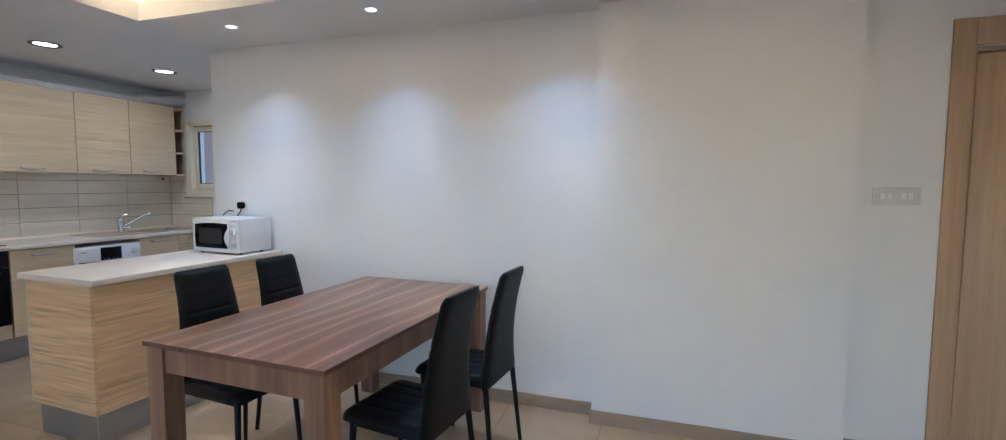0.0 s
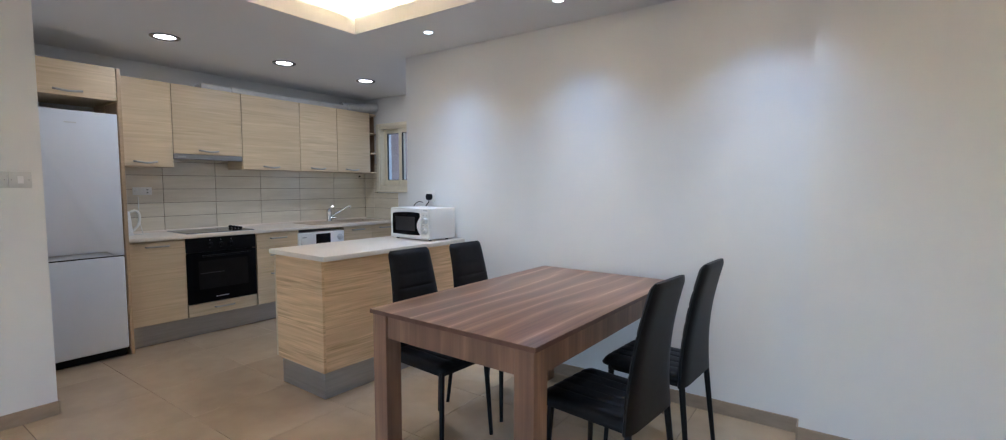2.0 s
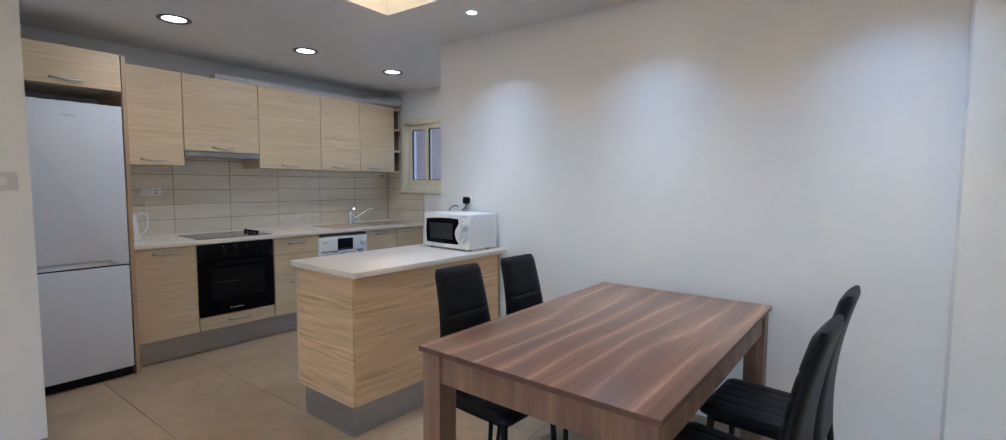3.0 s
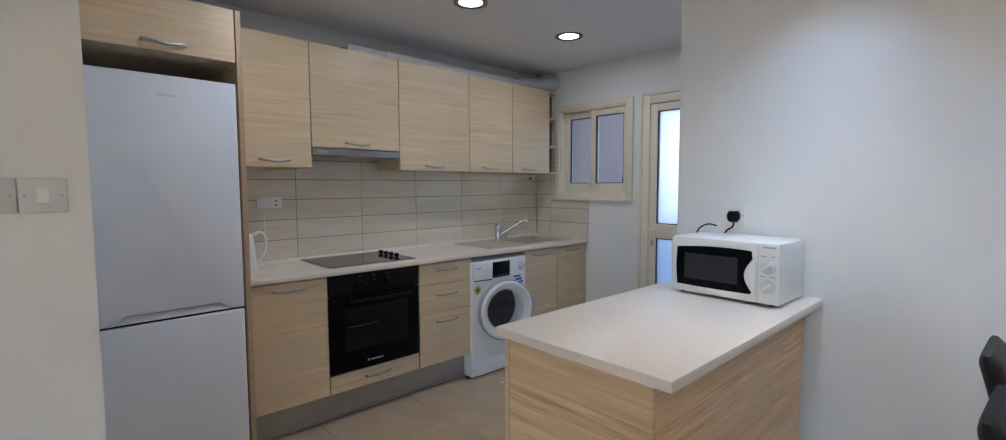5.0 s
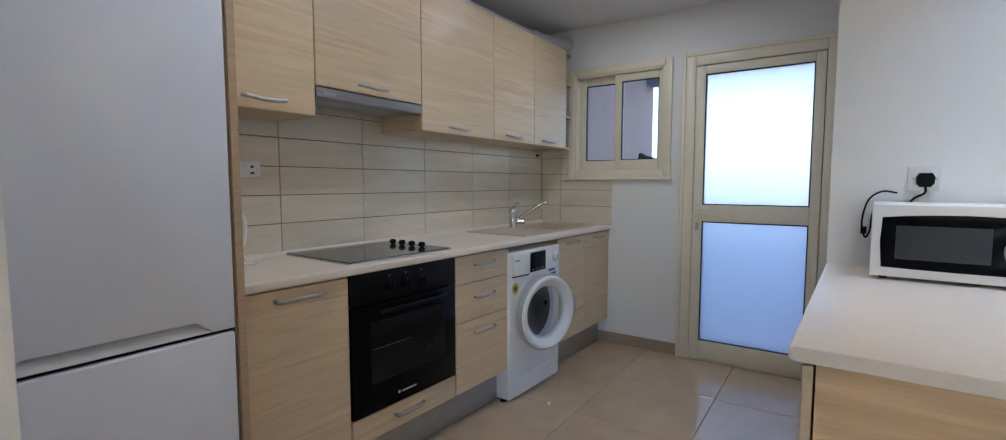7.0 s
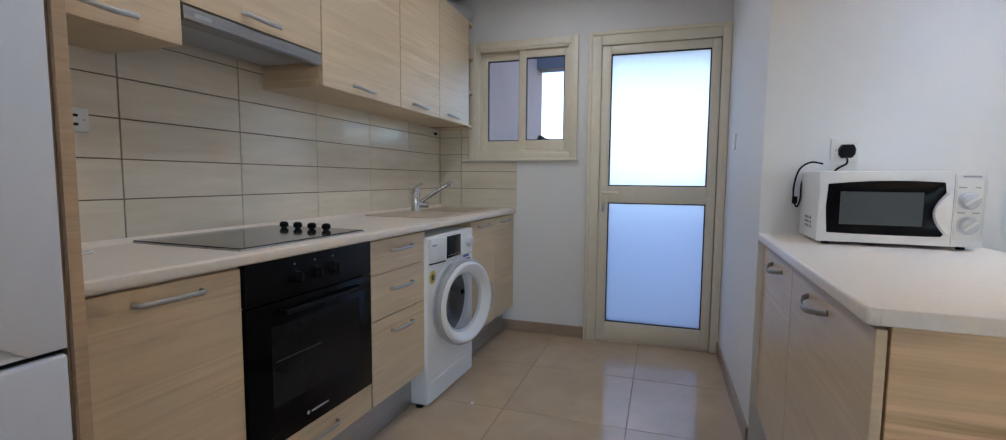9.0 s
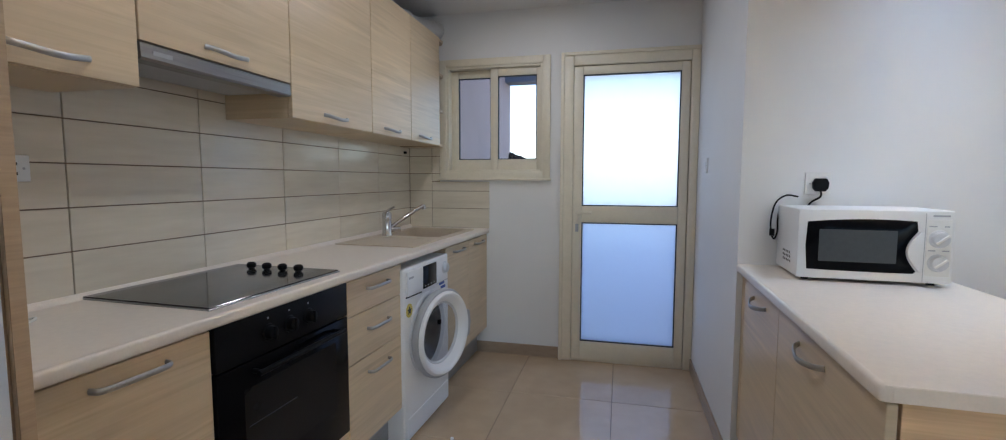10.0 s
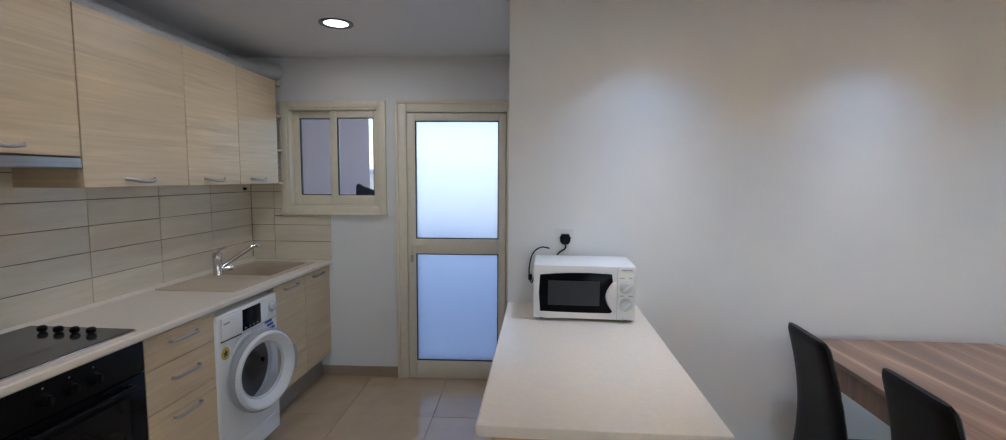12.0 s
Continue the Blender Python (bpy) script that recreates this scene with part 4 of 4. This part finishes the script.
# ---- sockets and switches ----
def face_plate(name, m, w, h, label, rockers=(), screws=(), sub="rocker"):
    """A plate in the plane of its own x and z, standing off towards its own -y."""
    u = thing(name, 0, 0, 0, label=label, category="switch" if "switch" in name else "socket")
    part("plate", box(-w / 2, -0.009, -h / 2, w / 2, -0.0005, h / 2, 0.0025), PLATE_GREY if "small" in label or "screws" in label else WHITE_PLASTIC, u)
    for x, z, a, b in rockers:
        part(sub, box(x - a / 2, -0.0125, z - b / 2, x + a / 2, -0.009, z + b / 2, 0.0012, segments=1), ENAMEL, u)
    for x, z in screws:
        part("screw", rod((x, -0.0086, z), (x, -0.0098, z), 0.0032, sides=10), NICKEL, u)
    u.matrix_basis = m
    return u


FACE_EAST = 90   # turns a plate that faces -y so that it faces +x
face_plate("light_switch", pose(NX, 0.631, 1.366, 0, 0, FACE_EAST), 0.096, 0.092, "pale grey light switch plate with two screws", [(0, 0, 0.026, 0.042)], [(-0.036, 0), (0.036, 0)])
face_plate("light_switch", pose(NX, 0.532, 1.366, 0, 0, FACE_EAST), 0.096, 0.092, "pale grey light switch plate with two screws", [(0, 0, 0.026, 0.042)], [(-0.036, 0), (0.036, 0)])
face_plate("light_switch", pose(RX, 3.845, 1.342, 0, 0, -FACE_EAST), 0.086, 0.086, "white light switch beside the balcony door", [(0, 0, 0.024, 0.040)], [(-0.03, 0), (0.03, 0)])
face_plate("light_switch", pose(1.847, WY, 1.362), 0.205, 0.090, "wide pale grey plate with several small switches", [(-0.06, 0, 0.02, 0.034), (-0.03, 0, 0.02, 0.034), (0.03, 0, 0.02, 0.034), (0.06, 0, 0.02, 0.034)], [(-0.09, 0), (0.09, 0)])
ws = face_plate("wall_socket", pose(-2.424, WY, 1.243), 0.094, 0.090, "white single wall socket above the microwave", [(0.026, 0.018, 0.014, 0.026)], [(-0.03, 0), (0.036, 0)])
pl = thing("mains_plug", -2.421, WY, 1.235, label="black mains plug in the wall socket with its cable", category="plug")
part("plug_body", slab([(-2.447, 1.225), (-2.437, 1.212), (-2.407, 1.212), (-2.397, 1.225), (-2.395, 1.247), (-2.404, 1.264), (-2.440, 1.264), (-2.449, 1.247)], "y", WY - 0.046, WY - 0.0095, bevel=0.006), BLACK_PLASTIC, pl)
part("cable", tube(bend([(-2.421, WY - 0.030, 1.214), (-2.423, WY - 0.034, 1.19), (-2.455, WY - 0.028, 1.165), (-2.49, WY - 0.020, 1.10), (-2.52, WY - 0.016, 1.02)], 8), 0.004, 8), BLACK_PLASTIC, pl)
lp = thing("cable_loop", -2.60, 2.96, 0.91, label="tied loop of black cable standing beside the microwave", category="cable")
part("loop", tube(bend([(-2.50, 2.985, 1.190), (-2.545, 2.980, 1.195), (-2.585, 2.970, 1.165), (-2.603, 2.960, 1.10), (-2.602, 2.955, 1.045), (-2.590, 2.955, 1.018), (-2.578, 2.960, 1.05), (-2.574, 2.975, 1.10), (-2.560, 2.990, 1.13), (-2.52, 2.996, 1.10)], 7), 0.0035, 8), BLACK_PLASTIC, lp)
part("tie", ring((-2.598, 2.958, 1.045), (0, 0, 1), [(0.010, -0.014), (0.010, 0.014), (0.004, 0.014)], 10), BLACK_PLASTIC, lp)
ts = face_plate("wall_socket", pose(KX + 0.010, 1.688, 1.284, 0, 0, FACE_EAST), 0.150, 0.070, "white double wall socket on the tiled splashback", [(-0.045, 0.014, 0.012, 0.020), (0.012, 0.014, 0.012, 0.020)], [(-0.06, 0), (0.06, 0)])
bm = bmesh.new()
for z in (0.012, -0.014):
    box(0.032, -0.0105, z - 0.004, 0.045, -0.009, z + 0.004, 0, bm)
bm.transform(ts.matrix_basis)
solid("socket_inset", bm, BLACK_PLASTIC)
bpy.data.objects["socket_inset"].parent = ts
bpy.data.objects["socket_inset"].matrix_parent_inverse = ts.matrix_basis.inverted()
hook = solid("wall_hook", rod((KX + 0.008, 4.12, 1.455), (KX + 0.030, 4.12, 1.455), 0.011, 0.008), BLACK_PLASTIC, "small black hook on the tiles", "hook")

# ---- peninsula ----
P0, P1, PX0, PX1 = 1.762, WY - 0.002, -2.733, -2.160
PEN_TURN = Matrix.Translation((-2.745, 1.74, 0)) @ Matrix.Rotation(radians(-2.0), 4, "Z") @ Matrix.Translation((2.745, -1.74, 0))
pen = thing("peninsula_cabinet", -2.41, 2.4, FL, label="pale oak laminate peninsula cabinet with an aluminium plinth", category="kitchen cabinet")
# End and back panels carry the warm light in their colour.
part("end_panel", box(PX0 + 0.0235, P0, 0.146, PX1, P0 + 0.018, 0.8675, 0.001, segments=1), OAK_WARM_LIT, pen)
part("back_panel", box(PX1 - 0.018, P0 + 0.0181, 0.146, PX1 - 0.0004, P1, 0.8675, 0.001, segments=1), OAK_WARM_LIT, pen)
part("body", box(PX0 + 0.026, P0 + 0.019, 0.146, PX1 - 0.019, P1, 0.8675), OAK, pen)
for y0, y1, ha, hb in ((P0 - 0.0005, 2.452, 2.055, 2.245), (2.452, P1 - 0.045, 2.605, 2.785)):
    d = part("door", box(PX0, y0 + 0.0015, 0.148, PX0 + 0.019, y1 - 0.0015, 0.856, 0.0015, segments=1), OAK, pen)
    bm = bow_handle(-hb, -ha, 0, 0.808)
    bm.transform(Matrix.Translation((PX0, 0, 0)) @ pose(0, 0, 0, 0, 0, 180))
    part("handle", bm, NICKEL, d, "arched satin metal handle")
part("filler", box(PX0, P1 - 0.044, 0.148, PX0 + 0.019, P1, 0.856, 0.001, segments=1), OAK, pen)
part("plinth", box(PX0 + 0.045, P0 + 0.018, FL + 0.002, PX1 - 0.026, P1, 0.145, 0.002, segments=1), ALUMINIUM, pen, "brushed aluminium plinth")
pt = thing("peninsula_worktop", -2.4, 2.36, 0.86, label="cream laminate worktop with rounded edges on the peninsula", category="worktop")
part("top", box(-2.748, 1.738, 0.868, -2.096, WY + 0.02, 0.900, 0.003, segments=2), WORKTOP, pt)
part("front_edge", box(-2.757, 1.7385, 0.8665, -2.738, WY + 0.02, 0.9005, 0.0085, segments=3), WORKTOP, pt, "rounded cream front edge")

part("edge_strip", box(-2.735, 1.7368, 0.870, -2.098, 1.7378, 0.898, 0.0003, segments=1), WORKTOP, pt, "cream edge strip")

for ob in (pen, pt):
    ob.matrix_basis = PEN_TURN @ ob.matrix_basis

# ---- microwave ----
mw = thing("microwave", -2.358, 2.689, 0.900, -3.0, "white microwave oven with two dials on the peninsula", "microwave")
W2, MD, MZ0, MZ1 = 0.228, 0.285, 0.012, 0.256
body = part("body", box(-W2, 0.012, MZ0, W2, MD, MZ1, 0.006), ENAMEL, mw)
for x in (-0.19, 0.19):
    for y in (0.04, 0.225):
        part("foot", rod((x, y, 0), (x, y, MZ0), 0.012), BLACK_PLASTIC, mw)
part("front_frame", slab([(-W2, MZ0), (W2, MZ0), (W2 + 0.001, MZ1 - 0.02), (W2 - 0.004, MZ1 - 0.001), (-W2 + 0.004, MZ1 - 0.001), (-W2 - 0.001, MZ1 - 0.02)], "y", -0.004, 0.0118, bevel=0.004), ENAMEL, mw)
top = [(x, 0.212 + 0.012 * (1 - (x / 0.2) ** 2)) for x in np.linspace(-0.200, 0.122, 14)]
notch = [(0.126 - 0.032 * math.sin(math.pi * k / 10), 0.186 - 0.0136 * k) for k in range(11)]
bottom = [(x, 0.044 - 0.003 * (1 - (x / 0.2) ** 2)) for x in np.linspace(0.118, -0.198, 10)]
win_door = part("door_glass", slab([(-0.204, 0.13)] + top + notch + bottom, "y", -0.007, -0.0035, bevel=0.0015), BLACK_GLASS, mw, "black door glass with a curved edge")
MESH_GREY = material("microwave_mesh", (0.022, 0.022, 0.024), 0.35, spread=0.2, scale=(60, 60, 60))
part("window_mesh", box(-0.163, -0.0078, 0.074, 0.068, -0.0069, 0.186), MESH_GREY, win_door, "grey viewing mesh")
part("grip", slab([(0.130 - 0.033 * math.sin(math.pi * k / 10), 0.184 - 0.0132 * k) for k in range(11)] + [(0.140, 0.050), (0.142, 0.12), (0.140, 0.184)], "y", -0.014, -0.0036, bevel=0.003), ENAMEL, mw, "moulded white door grip")
part("door_gap", box(0.1455, -0.0047, 0.016, 0.1470, -0.0037, 0.248), GREY_PLASTIC, mw)
part("control_panel", box(0.150, -0.0066, 0.036, 0.2195, -0.0038, 0.226, 0.002), WHITE_PLASTIC, mw)
for z in (0.162, 0.082):
    bm = ring((0.185, -0.0066, z), (0, -1, 0), [(0.030, 0), (0.029, 0.003), (0.025, 0.005), (0.023, 0.018), (0.018, 0.021), (0, 0.021)], 32)
    dial = part("dial", bm, MID_PLASTIC, mw, "silver-rimmed white dial")
    box_b = box(0.181, -0.032, z - 0.022, 0.189, -0.026, z + 0.022, 0.002)
    box_b.transform(Matrix.Translation((0.185, 0, z)) @ Matrix.Rotation(radians(50), 4, "Y") @ Matrix.Translation((-0.185, 0, -z)))
    part("pointer", box_b, WHITE_PLASTIC, dial)
for x, z, w in ((0.166, 0.202, 0.022), (0.204, 0.202, 0.014), (0.166, 0.121, 0.020), (0.204, 0.121, 0.020)):
    part("print_bar", box(x - w / 2, -0.0072, z, x + w / 2, -0.0066, z + 0.004), GREY_PLASTIC, mw, "unreadable small print")
part("emblem", box(0.165, -0.0049, 0.236, 0.212, -0.0040, 0.242), GREY_PLASTIC, mw, "small grey maker's bar")
for k in range(3):
    for j in range(5):
        part("vent_hole", rod((-W2 + 0.0006, 0.085 + 0.022 * j + 0.004 * k, 0.055 + 0.016 * k), (-W2 - 0.0006, 0.085 + 0.022 * j + 0.004 * k, 0.055 + 0.016 * k), 0.0055, sides=8), BLACK_PLASTIC, mw)

# ---- table ----
TW, TL = 0.924, 1.525
tb = thing("dining_table", -1.318, 1.415, FL, -2.1, "walnut-effect rectangular dining table with square legs", "table")
TT = 0.761 - FL
part("tabletop", box(0, 0, TT - 0.022, TW, TL, TT, 0.0018, segments=2), WALNUT_TOP, tb)
part("edge_band", box(0.002, -0.0012, TT - 0.0205, TW - 0.002, -0.0002, TT - 0.0022), WALNUT_EDGE, tb, "darker front edge band")
part("edge_band", box(TW + 0.0002, 0.002, TT - 0.0205, TW + 0.0012, TL - 0.002, TT - 0.0022), WALNUT_EDGE, tb, "darker side edge band")
lw, lz = 0.090, TT - 0.0225
for x in (0.010, TW - 0.010 - lw):
    for y in (0.010, TL - 0.010 - lw):
        part("leg", box(x, y, 0, x + lw, y + lw, lz, 0.002, segments=1), WALNUT, tb)
for y in (0.022, TL - 0.046):
    part("apron", box(0.010 + lw, y, lz - 0.108, TW - 0.010 - lw, y + 0.024, lz, 0.001, segments=1), WALNUT, tb)
for x in (0.022, TW - 0.046):
    part("apron", box(x, 0.010 + lw, lz - 0.108, x + 0.024, TL - 0.010 - lw, lz, 0.001, segments=1), WALNUT, tb)


# ---- chairs ----
def back_mesh():
    """The upholstered back: narrow at the top, with a slight S in profile and pressed seams across its front."""
    bm = bmesh.new()
    zs = np.linspace(0.440, 1.022, 60)
    nx = 13
    seams = [0.59, 0.665, 0.74, 0.815, 0.89]
    fronts, backs = [], []
    for z in zs:
        u = (z - 0.44) / 0.582
        half = 0.205 - 0.062 * u - 0.012 * math.sin(math.pi * u)
        top = max(0.0, (z - 0.989) / 0.033)
        half -= 0.016 * top ** 2.5
        mid = -0.190 - 0.022 * u - 0.055 * u * u + 0.012 * math.sin(math.pi * u)
        pad = 0.022 * (1 - 0.75 * top ** 2)
        dip = sum(0.0055 * math.exp(-((z - s) / 0.0055) ** 2) for s in seams)
        f, b = [], []
        for k in range(nx):
            s = -1 + 2 * k / (nx - 1)
            s = math.copysign(1 - (1 - abs(s)) ** 1.35, s)
            rim_round = (1 - abs(s) ** 8)
            f.append(bm.verts.new((mid + 0.006 + (pad - dip) * rim_round, s * half, z)))
            b.append(bm.verts.new((mid - 0.004 - (pad * 0.75) * rim_round, s * half, z)))
        fronts.append(f)
        backs.append(b)
    for g, flip in ((fronts, 1), (backs, -1)):
        for r0, r1 in zip(g, g[1:]):
            for k in range(nx - 1):
                q = (r0[k], r0[k + 1], r1[k + 1], r1[k])
                bm.faces.new(q if flip > 0 else q[::-1])
    for i in range(len(zs) - 1):
        for k in (0, nx - 1):
            bm.faces.new((fronts[i][k], fronts[i + 1][k], backs[i + 1][k], backs[i][k]))
    for i in (0, len(zs) - 1):
        for k in range(nx - 1):
            bm.faces.new((fronts[i][k], fronts[i][k + 1], backs[i][k + 1], backs[i][k]))
    return bm


def seat_mesh():
    bm = bmesh.new()
    n, m = 30, 40
    top, low = [], []
    for i in range(n + 1):
        u = i / n
        x = -0.195 + 0.415 * u
        half = 0.190 + 0.018 * u
        half -= 0.03 * max(0.0, (u - 0.90) / 0.10) ** 2 + 0.012 * max(0.0, (0.06 - u) / 0.06) ** 2
        t, b = [], []
        for k in range(m + 1):
            s = -1 + 2 * k / m
            edge = (1 - abs(s) ** 10) * (1 - abs(2 * u - 1) ** 14)
            dip = sum(0.005 * math.exp(-((s * half - c) / 0.006) ** 2) for c in (-0.11, -0.037, 0.037, 0.11))
            t.append(bm.verts.new((x, s * half, 0.472 + 0.034 * edge ** 0.5 - dip * edge)))
            b.append(bm.verts.new((x, s * half, 0.466 - 0.010 * edge)))
        top.append(t)
        low.append(b)
    for g in (top, low):
        for r0, r1 in zip(g, g[1:]):
            for k in range(m):
                bm.faces.new((r0[k], r0[k + 1], r1[k + 1], r1[k]))
    for i in range(n):
        for k in (0, m):
            bm.faces.new((top[i][k], top[i + 1][k], low[i + 1][k], low[i][k]))
    for i in (0, n):
        for k in range(m):
            bm.faces.new((top[i][k], top[i][k + 1], low[i][k + 1], low[i][k]))
    return bm


def chair(m):
    c = thing("dining_chair", 0, 0, 0, label="black leatherette dining chair with stitched seams and thin black legs", category="chair", group="chairs round the table")
    part("seat", seat_mesh(), LEATHER, c)
    part("backrest", back_mesh(), LEATHER, c)
    bm = box(-0.19, -0.175, 0.434, 0.19, -0.150, 0.456, 0.003)
    box(-0.19, 0.150, 0.434, 0.19, 0.175, 0.456, 0.003, bm)
    box(0.165, -0.15, 0.434, 0.19, 0.15, 0.456, 0.003, bm)
    box(-0.19, -0.15, 0.434, -0.165, 0.15, 0.456, 0.003, bm)
    part("seat_frame", bm, BLACK_METAL, c)
    for s in (-1, 1):
        part("leg", rod((0.195, s * 0.185, 0), (0.175, s * 0.162, 0.450), 0.0105, 0.015, 14), BLACK_METAL, c)
        part("leg", rod((-0.235, s * 0.195, 0), (-0.185, s * 0.172, 0.49), 0.0105, 0.015, 14), BLACK_METAL, c)
    c.matrix_basis = m
    return c


LOWER = Matrix.Diagonal((1, 1, 0.988, 1))
first = chair(pose(-1.272, 1.858, FL, 0, 0, -5) @ LOWER)
copy_thing(first, pose(-1.280, 2.372, FL, 0, 0, -4) @ LOWER)
copy_thing(first, pose(-0.318, 1.850, FL, 0, 0, 173))
copy_thing(first, pose(-0.275, 2.405, FL, 0, 0, 175))


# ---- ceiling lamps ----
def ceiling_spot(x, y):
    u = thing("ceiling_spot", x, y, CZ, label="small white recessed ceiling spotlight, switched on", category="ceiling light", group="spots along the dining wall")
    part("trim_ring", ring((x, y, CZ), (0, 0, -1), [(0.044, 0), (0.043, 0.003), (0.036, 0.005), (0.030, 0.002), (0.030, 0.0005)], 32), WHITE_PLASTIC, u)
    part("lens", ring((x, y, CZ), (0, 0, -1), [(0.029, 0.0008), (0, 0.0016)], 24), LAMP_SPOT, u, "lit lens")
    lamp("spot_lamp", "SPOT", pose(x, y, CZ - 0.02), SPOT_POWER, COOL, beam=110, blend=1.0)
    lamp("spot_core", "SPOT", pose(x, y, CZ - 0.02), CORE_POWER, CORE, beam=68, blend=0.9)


def downlight(x, y):
    u = thing("downlight", x, y, CZ, label="round recessed downlight with a chrome rim, switched on", category="ceiling light", group="kitchen downlights")
    part("trim_ring", ring((x, y, CZ), (0, 0, -1), [(0.100, 0), (0.099, 0.005), (0.090, 0.008), (0.070, 0.003), (0.070, 0.0005)], 40), DARK_CHROME, u)
    part("diffuser", ring((x, y, CZ), (0, 0, -1), [(0.0695, 0.0010), (0.05, 0.0022), (0, 0.003)], 32), LAMP_DOWN, u, "lit diffuser")
    lamp("downlight_lamp", "AREA", pose(x, y, CZ - 0.012), DOWN_POWER, NEUTRAL, size=0.13, spread=radians(178))


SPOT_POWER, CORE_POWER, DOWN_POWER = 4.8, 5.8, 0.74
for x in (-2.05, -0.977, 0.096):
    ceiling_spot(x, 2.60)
for y in (1.547, 2.50, 3.425):
    downlight(-3.75, y)

# ---- balcony and what lies beyond ----
bal = solid("balcony_floor", box(-5.2, KY + 0.2, -0.15, -0.6, 5.95, -0.02), BALCONY_TILE, "grey tiled balcony floor", "floor", "structure")
solid("wall_balcony_side", slab([(-4.62, KY + 0.2), (-4.480, KY + 0.2), (-4.360, 5.90), (-4.62, 5.90)], "z", -0.15, 2.75), BALCONY_WALL, "mauve plastered balcony side wall", "wall", "structure")
solid("parapet", box(-4.40, 5.78, -0.15, -0.6, 5.90, 1.02), PARAPET, "rendered balcony parapet, coloured with the blue of sky-lit shade", "parapet", "structure")
# The beam borrows the dark floor grey to stand for its shade.
solid("balcony_beam", box(-4.45, 5.72, 2.25, -0.6, 5.90, 2.75), BALCONY_TILE, "beam along the balcony edge, its shade put into dark grey", "beam", "structure")
rack = thing("cloth_rack", -4.03, 4.76, -0.02, label="dark cloth draped over a slim rack on the balcony", category="rack")
part("cloth", slab([(-4.125, 0.55), (-4.120, 1.30), (-4.112, 1.470), (-4.098, 1.488), (-4.075, 1.480), (-4.050, 1.462), (-4.010, 1.455), (-3.965, 1.432), (-3.938, 1.412), (-3.932, 1.30), (-3.935, 0.55)], "y", 4.735, 4.785, bevel=0.010), DARK_CLOTH, rack)
for x in (-4.11, -3.95):
    part("leg", rod((x, 4.76, -0.02), (x, 4.76, 0.56), 0.010), BLACK_METAL, rack)
solid("ground", box(-400, 6.5, -6.2, 400, 700, -6.0), GROUND, "distant dry ground below the balcony", "ground", "structure")
house = thing("far_house", -16, 70, -6, label="distant pale low house", category="house")
part("wall", box(-24, 66, -6, -9, 74, 2.2), FAR_HOUSE, house)
part("roof", box(-24.3, 65.7, 2.2, -8.7, 74.3, 2.6), PARAPET, house)
for k in range(5):
    part("window", box(-22.6 + 2.9 * k, 65.94, -0.6, -21.3 + 2.9 * k, 65.99, 1.0), BLACK_GLASS, house)

# ---- pieces: wall tiles and floor tiles ----
def shared_box(name, sx, sy, sz, mat, bevel):
    return link(name, box(0, 0, 0, sx, sy, sz, bevel, segments=1), mat)


bs = thing("backsplash", KX, 2.8, 0.9, label="cream rectangular wall tiles with dark joints", category="wall tiles", kind="structure")
part("joint_bed", box(KX + 0.0005, 1.397, 0.9, KX + 0.005, KY - 0.0005, 1.620), TILE_GROUT, bs, "brown grout")
part("joint_bed", box(KX + 0.005, KY - 0.005, 0.9, -4.1385, KY - 0.0005, 1.240), TILE_GROUT, bs, "brown grout")
part("joint_bed", box(KX + 0.005, KY - 0.005, 1.240, -4.519, KY - 0.0005, 1.620), TILE_GROUT, bs, "brown grout")
G = 0.0035


def tile(x0, y0, z0, x1, y1, z1):
    key = tuple(round(v, 4) for v in (x1 - x0, y1 - y0, z1 - z0))
    if key not in TILES:
        TILES[key] = shared_box("tile", *key, WALL_TILE, 0.0012)
    ob = new("tile", TILES[key])
    ob.parent = bs
    ob.matrix_basis = PLACE[bs].inverted() @ Matrix.Translation((x0, y0, z0))


TILES = {}
ROWS_Z = [0.9] + [0.915 + 0.1288 * k for k in range(1, 6)] + [1.620]
cuts = [1.397] + [1.856 + 0.4672 * k for k in range(6)] + [KY - 0.010]
cuts = [c for c in cuts if c <= KY - 0.009]
for z0, z1 in zip(ROWS_Z, ROWS_Z[1:]):
    for y0, y1 in zip(cuts, cuts[1:]):
        tile(KX + 0.004, y0 + G / 2, z0 + G / 2, KX + 0.0105, y1 - G / 2, z1 - G / 2)
    if z1 > 1.25:
        tile(-4.580 + G / 2, KY - 0.0105, max(z0, 1.245) + G / 2, -4.517, KY - 0.004, z1 - G / 2)
    for x0, x1 in ((KX + 0.0105, -4.580), (-4.580, -4.134)):
        if z1 < 1.25 or x1 < -4.5:
            tile(x0 + G / 2, KY - 0.0105, z0 + G / 2, x1 - G / 2, KY - 0.004, z1 - G / 2)
        elif z0 < 1.2:
            tile(x0 + G / 2, KY - 0.0105, z0 + G / 2, x1 - G / 2, KY - 0.004, 1.2420)

P, FG = 0.6035, 0.003
floor_tile = shared_box("tile", P - FG, P - FG, 0.008, FLOOR_TILE, 0.0012)
for i in range(-2, 12):
    for j in range(-11, 3):
        x, y = -3.83 + P * i, 2.985 + P * j
        if x > 3.3 or y > 4.2 or x < -5.2 or y < -3.6 or (x > RX + 0.1 and y > 3.2) or (x + P < NX and y + P < 0.6):
            continue
        ob = new("tile", floor_tile)
        ob.parent = floor
        ob.matrix_basis = Matrix.Translation((x + FG / 2, y + FG / 2, FL - 0.008))
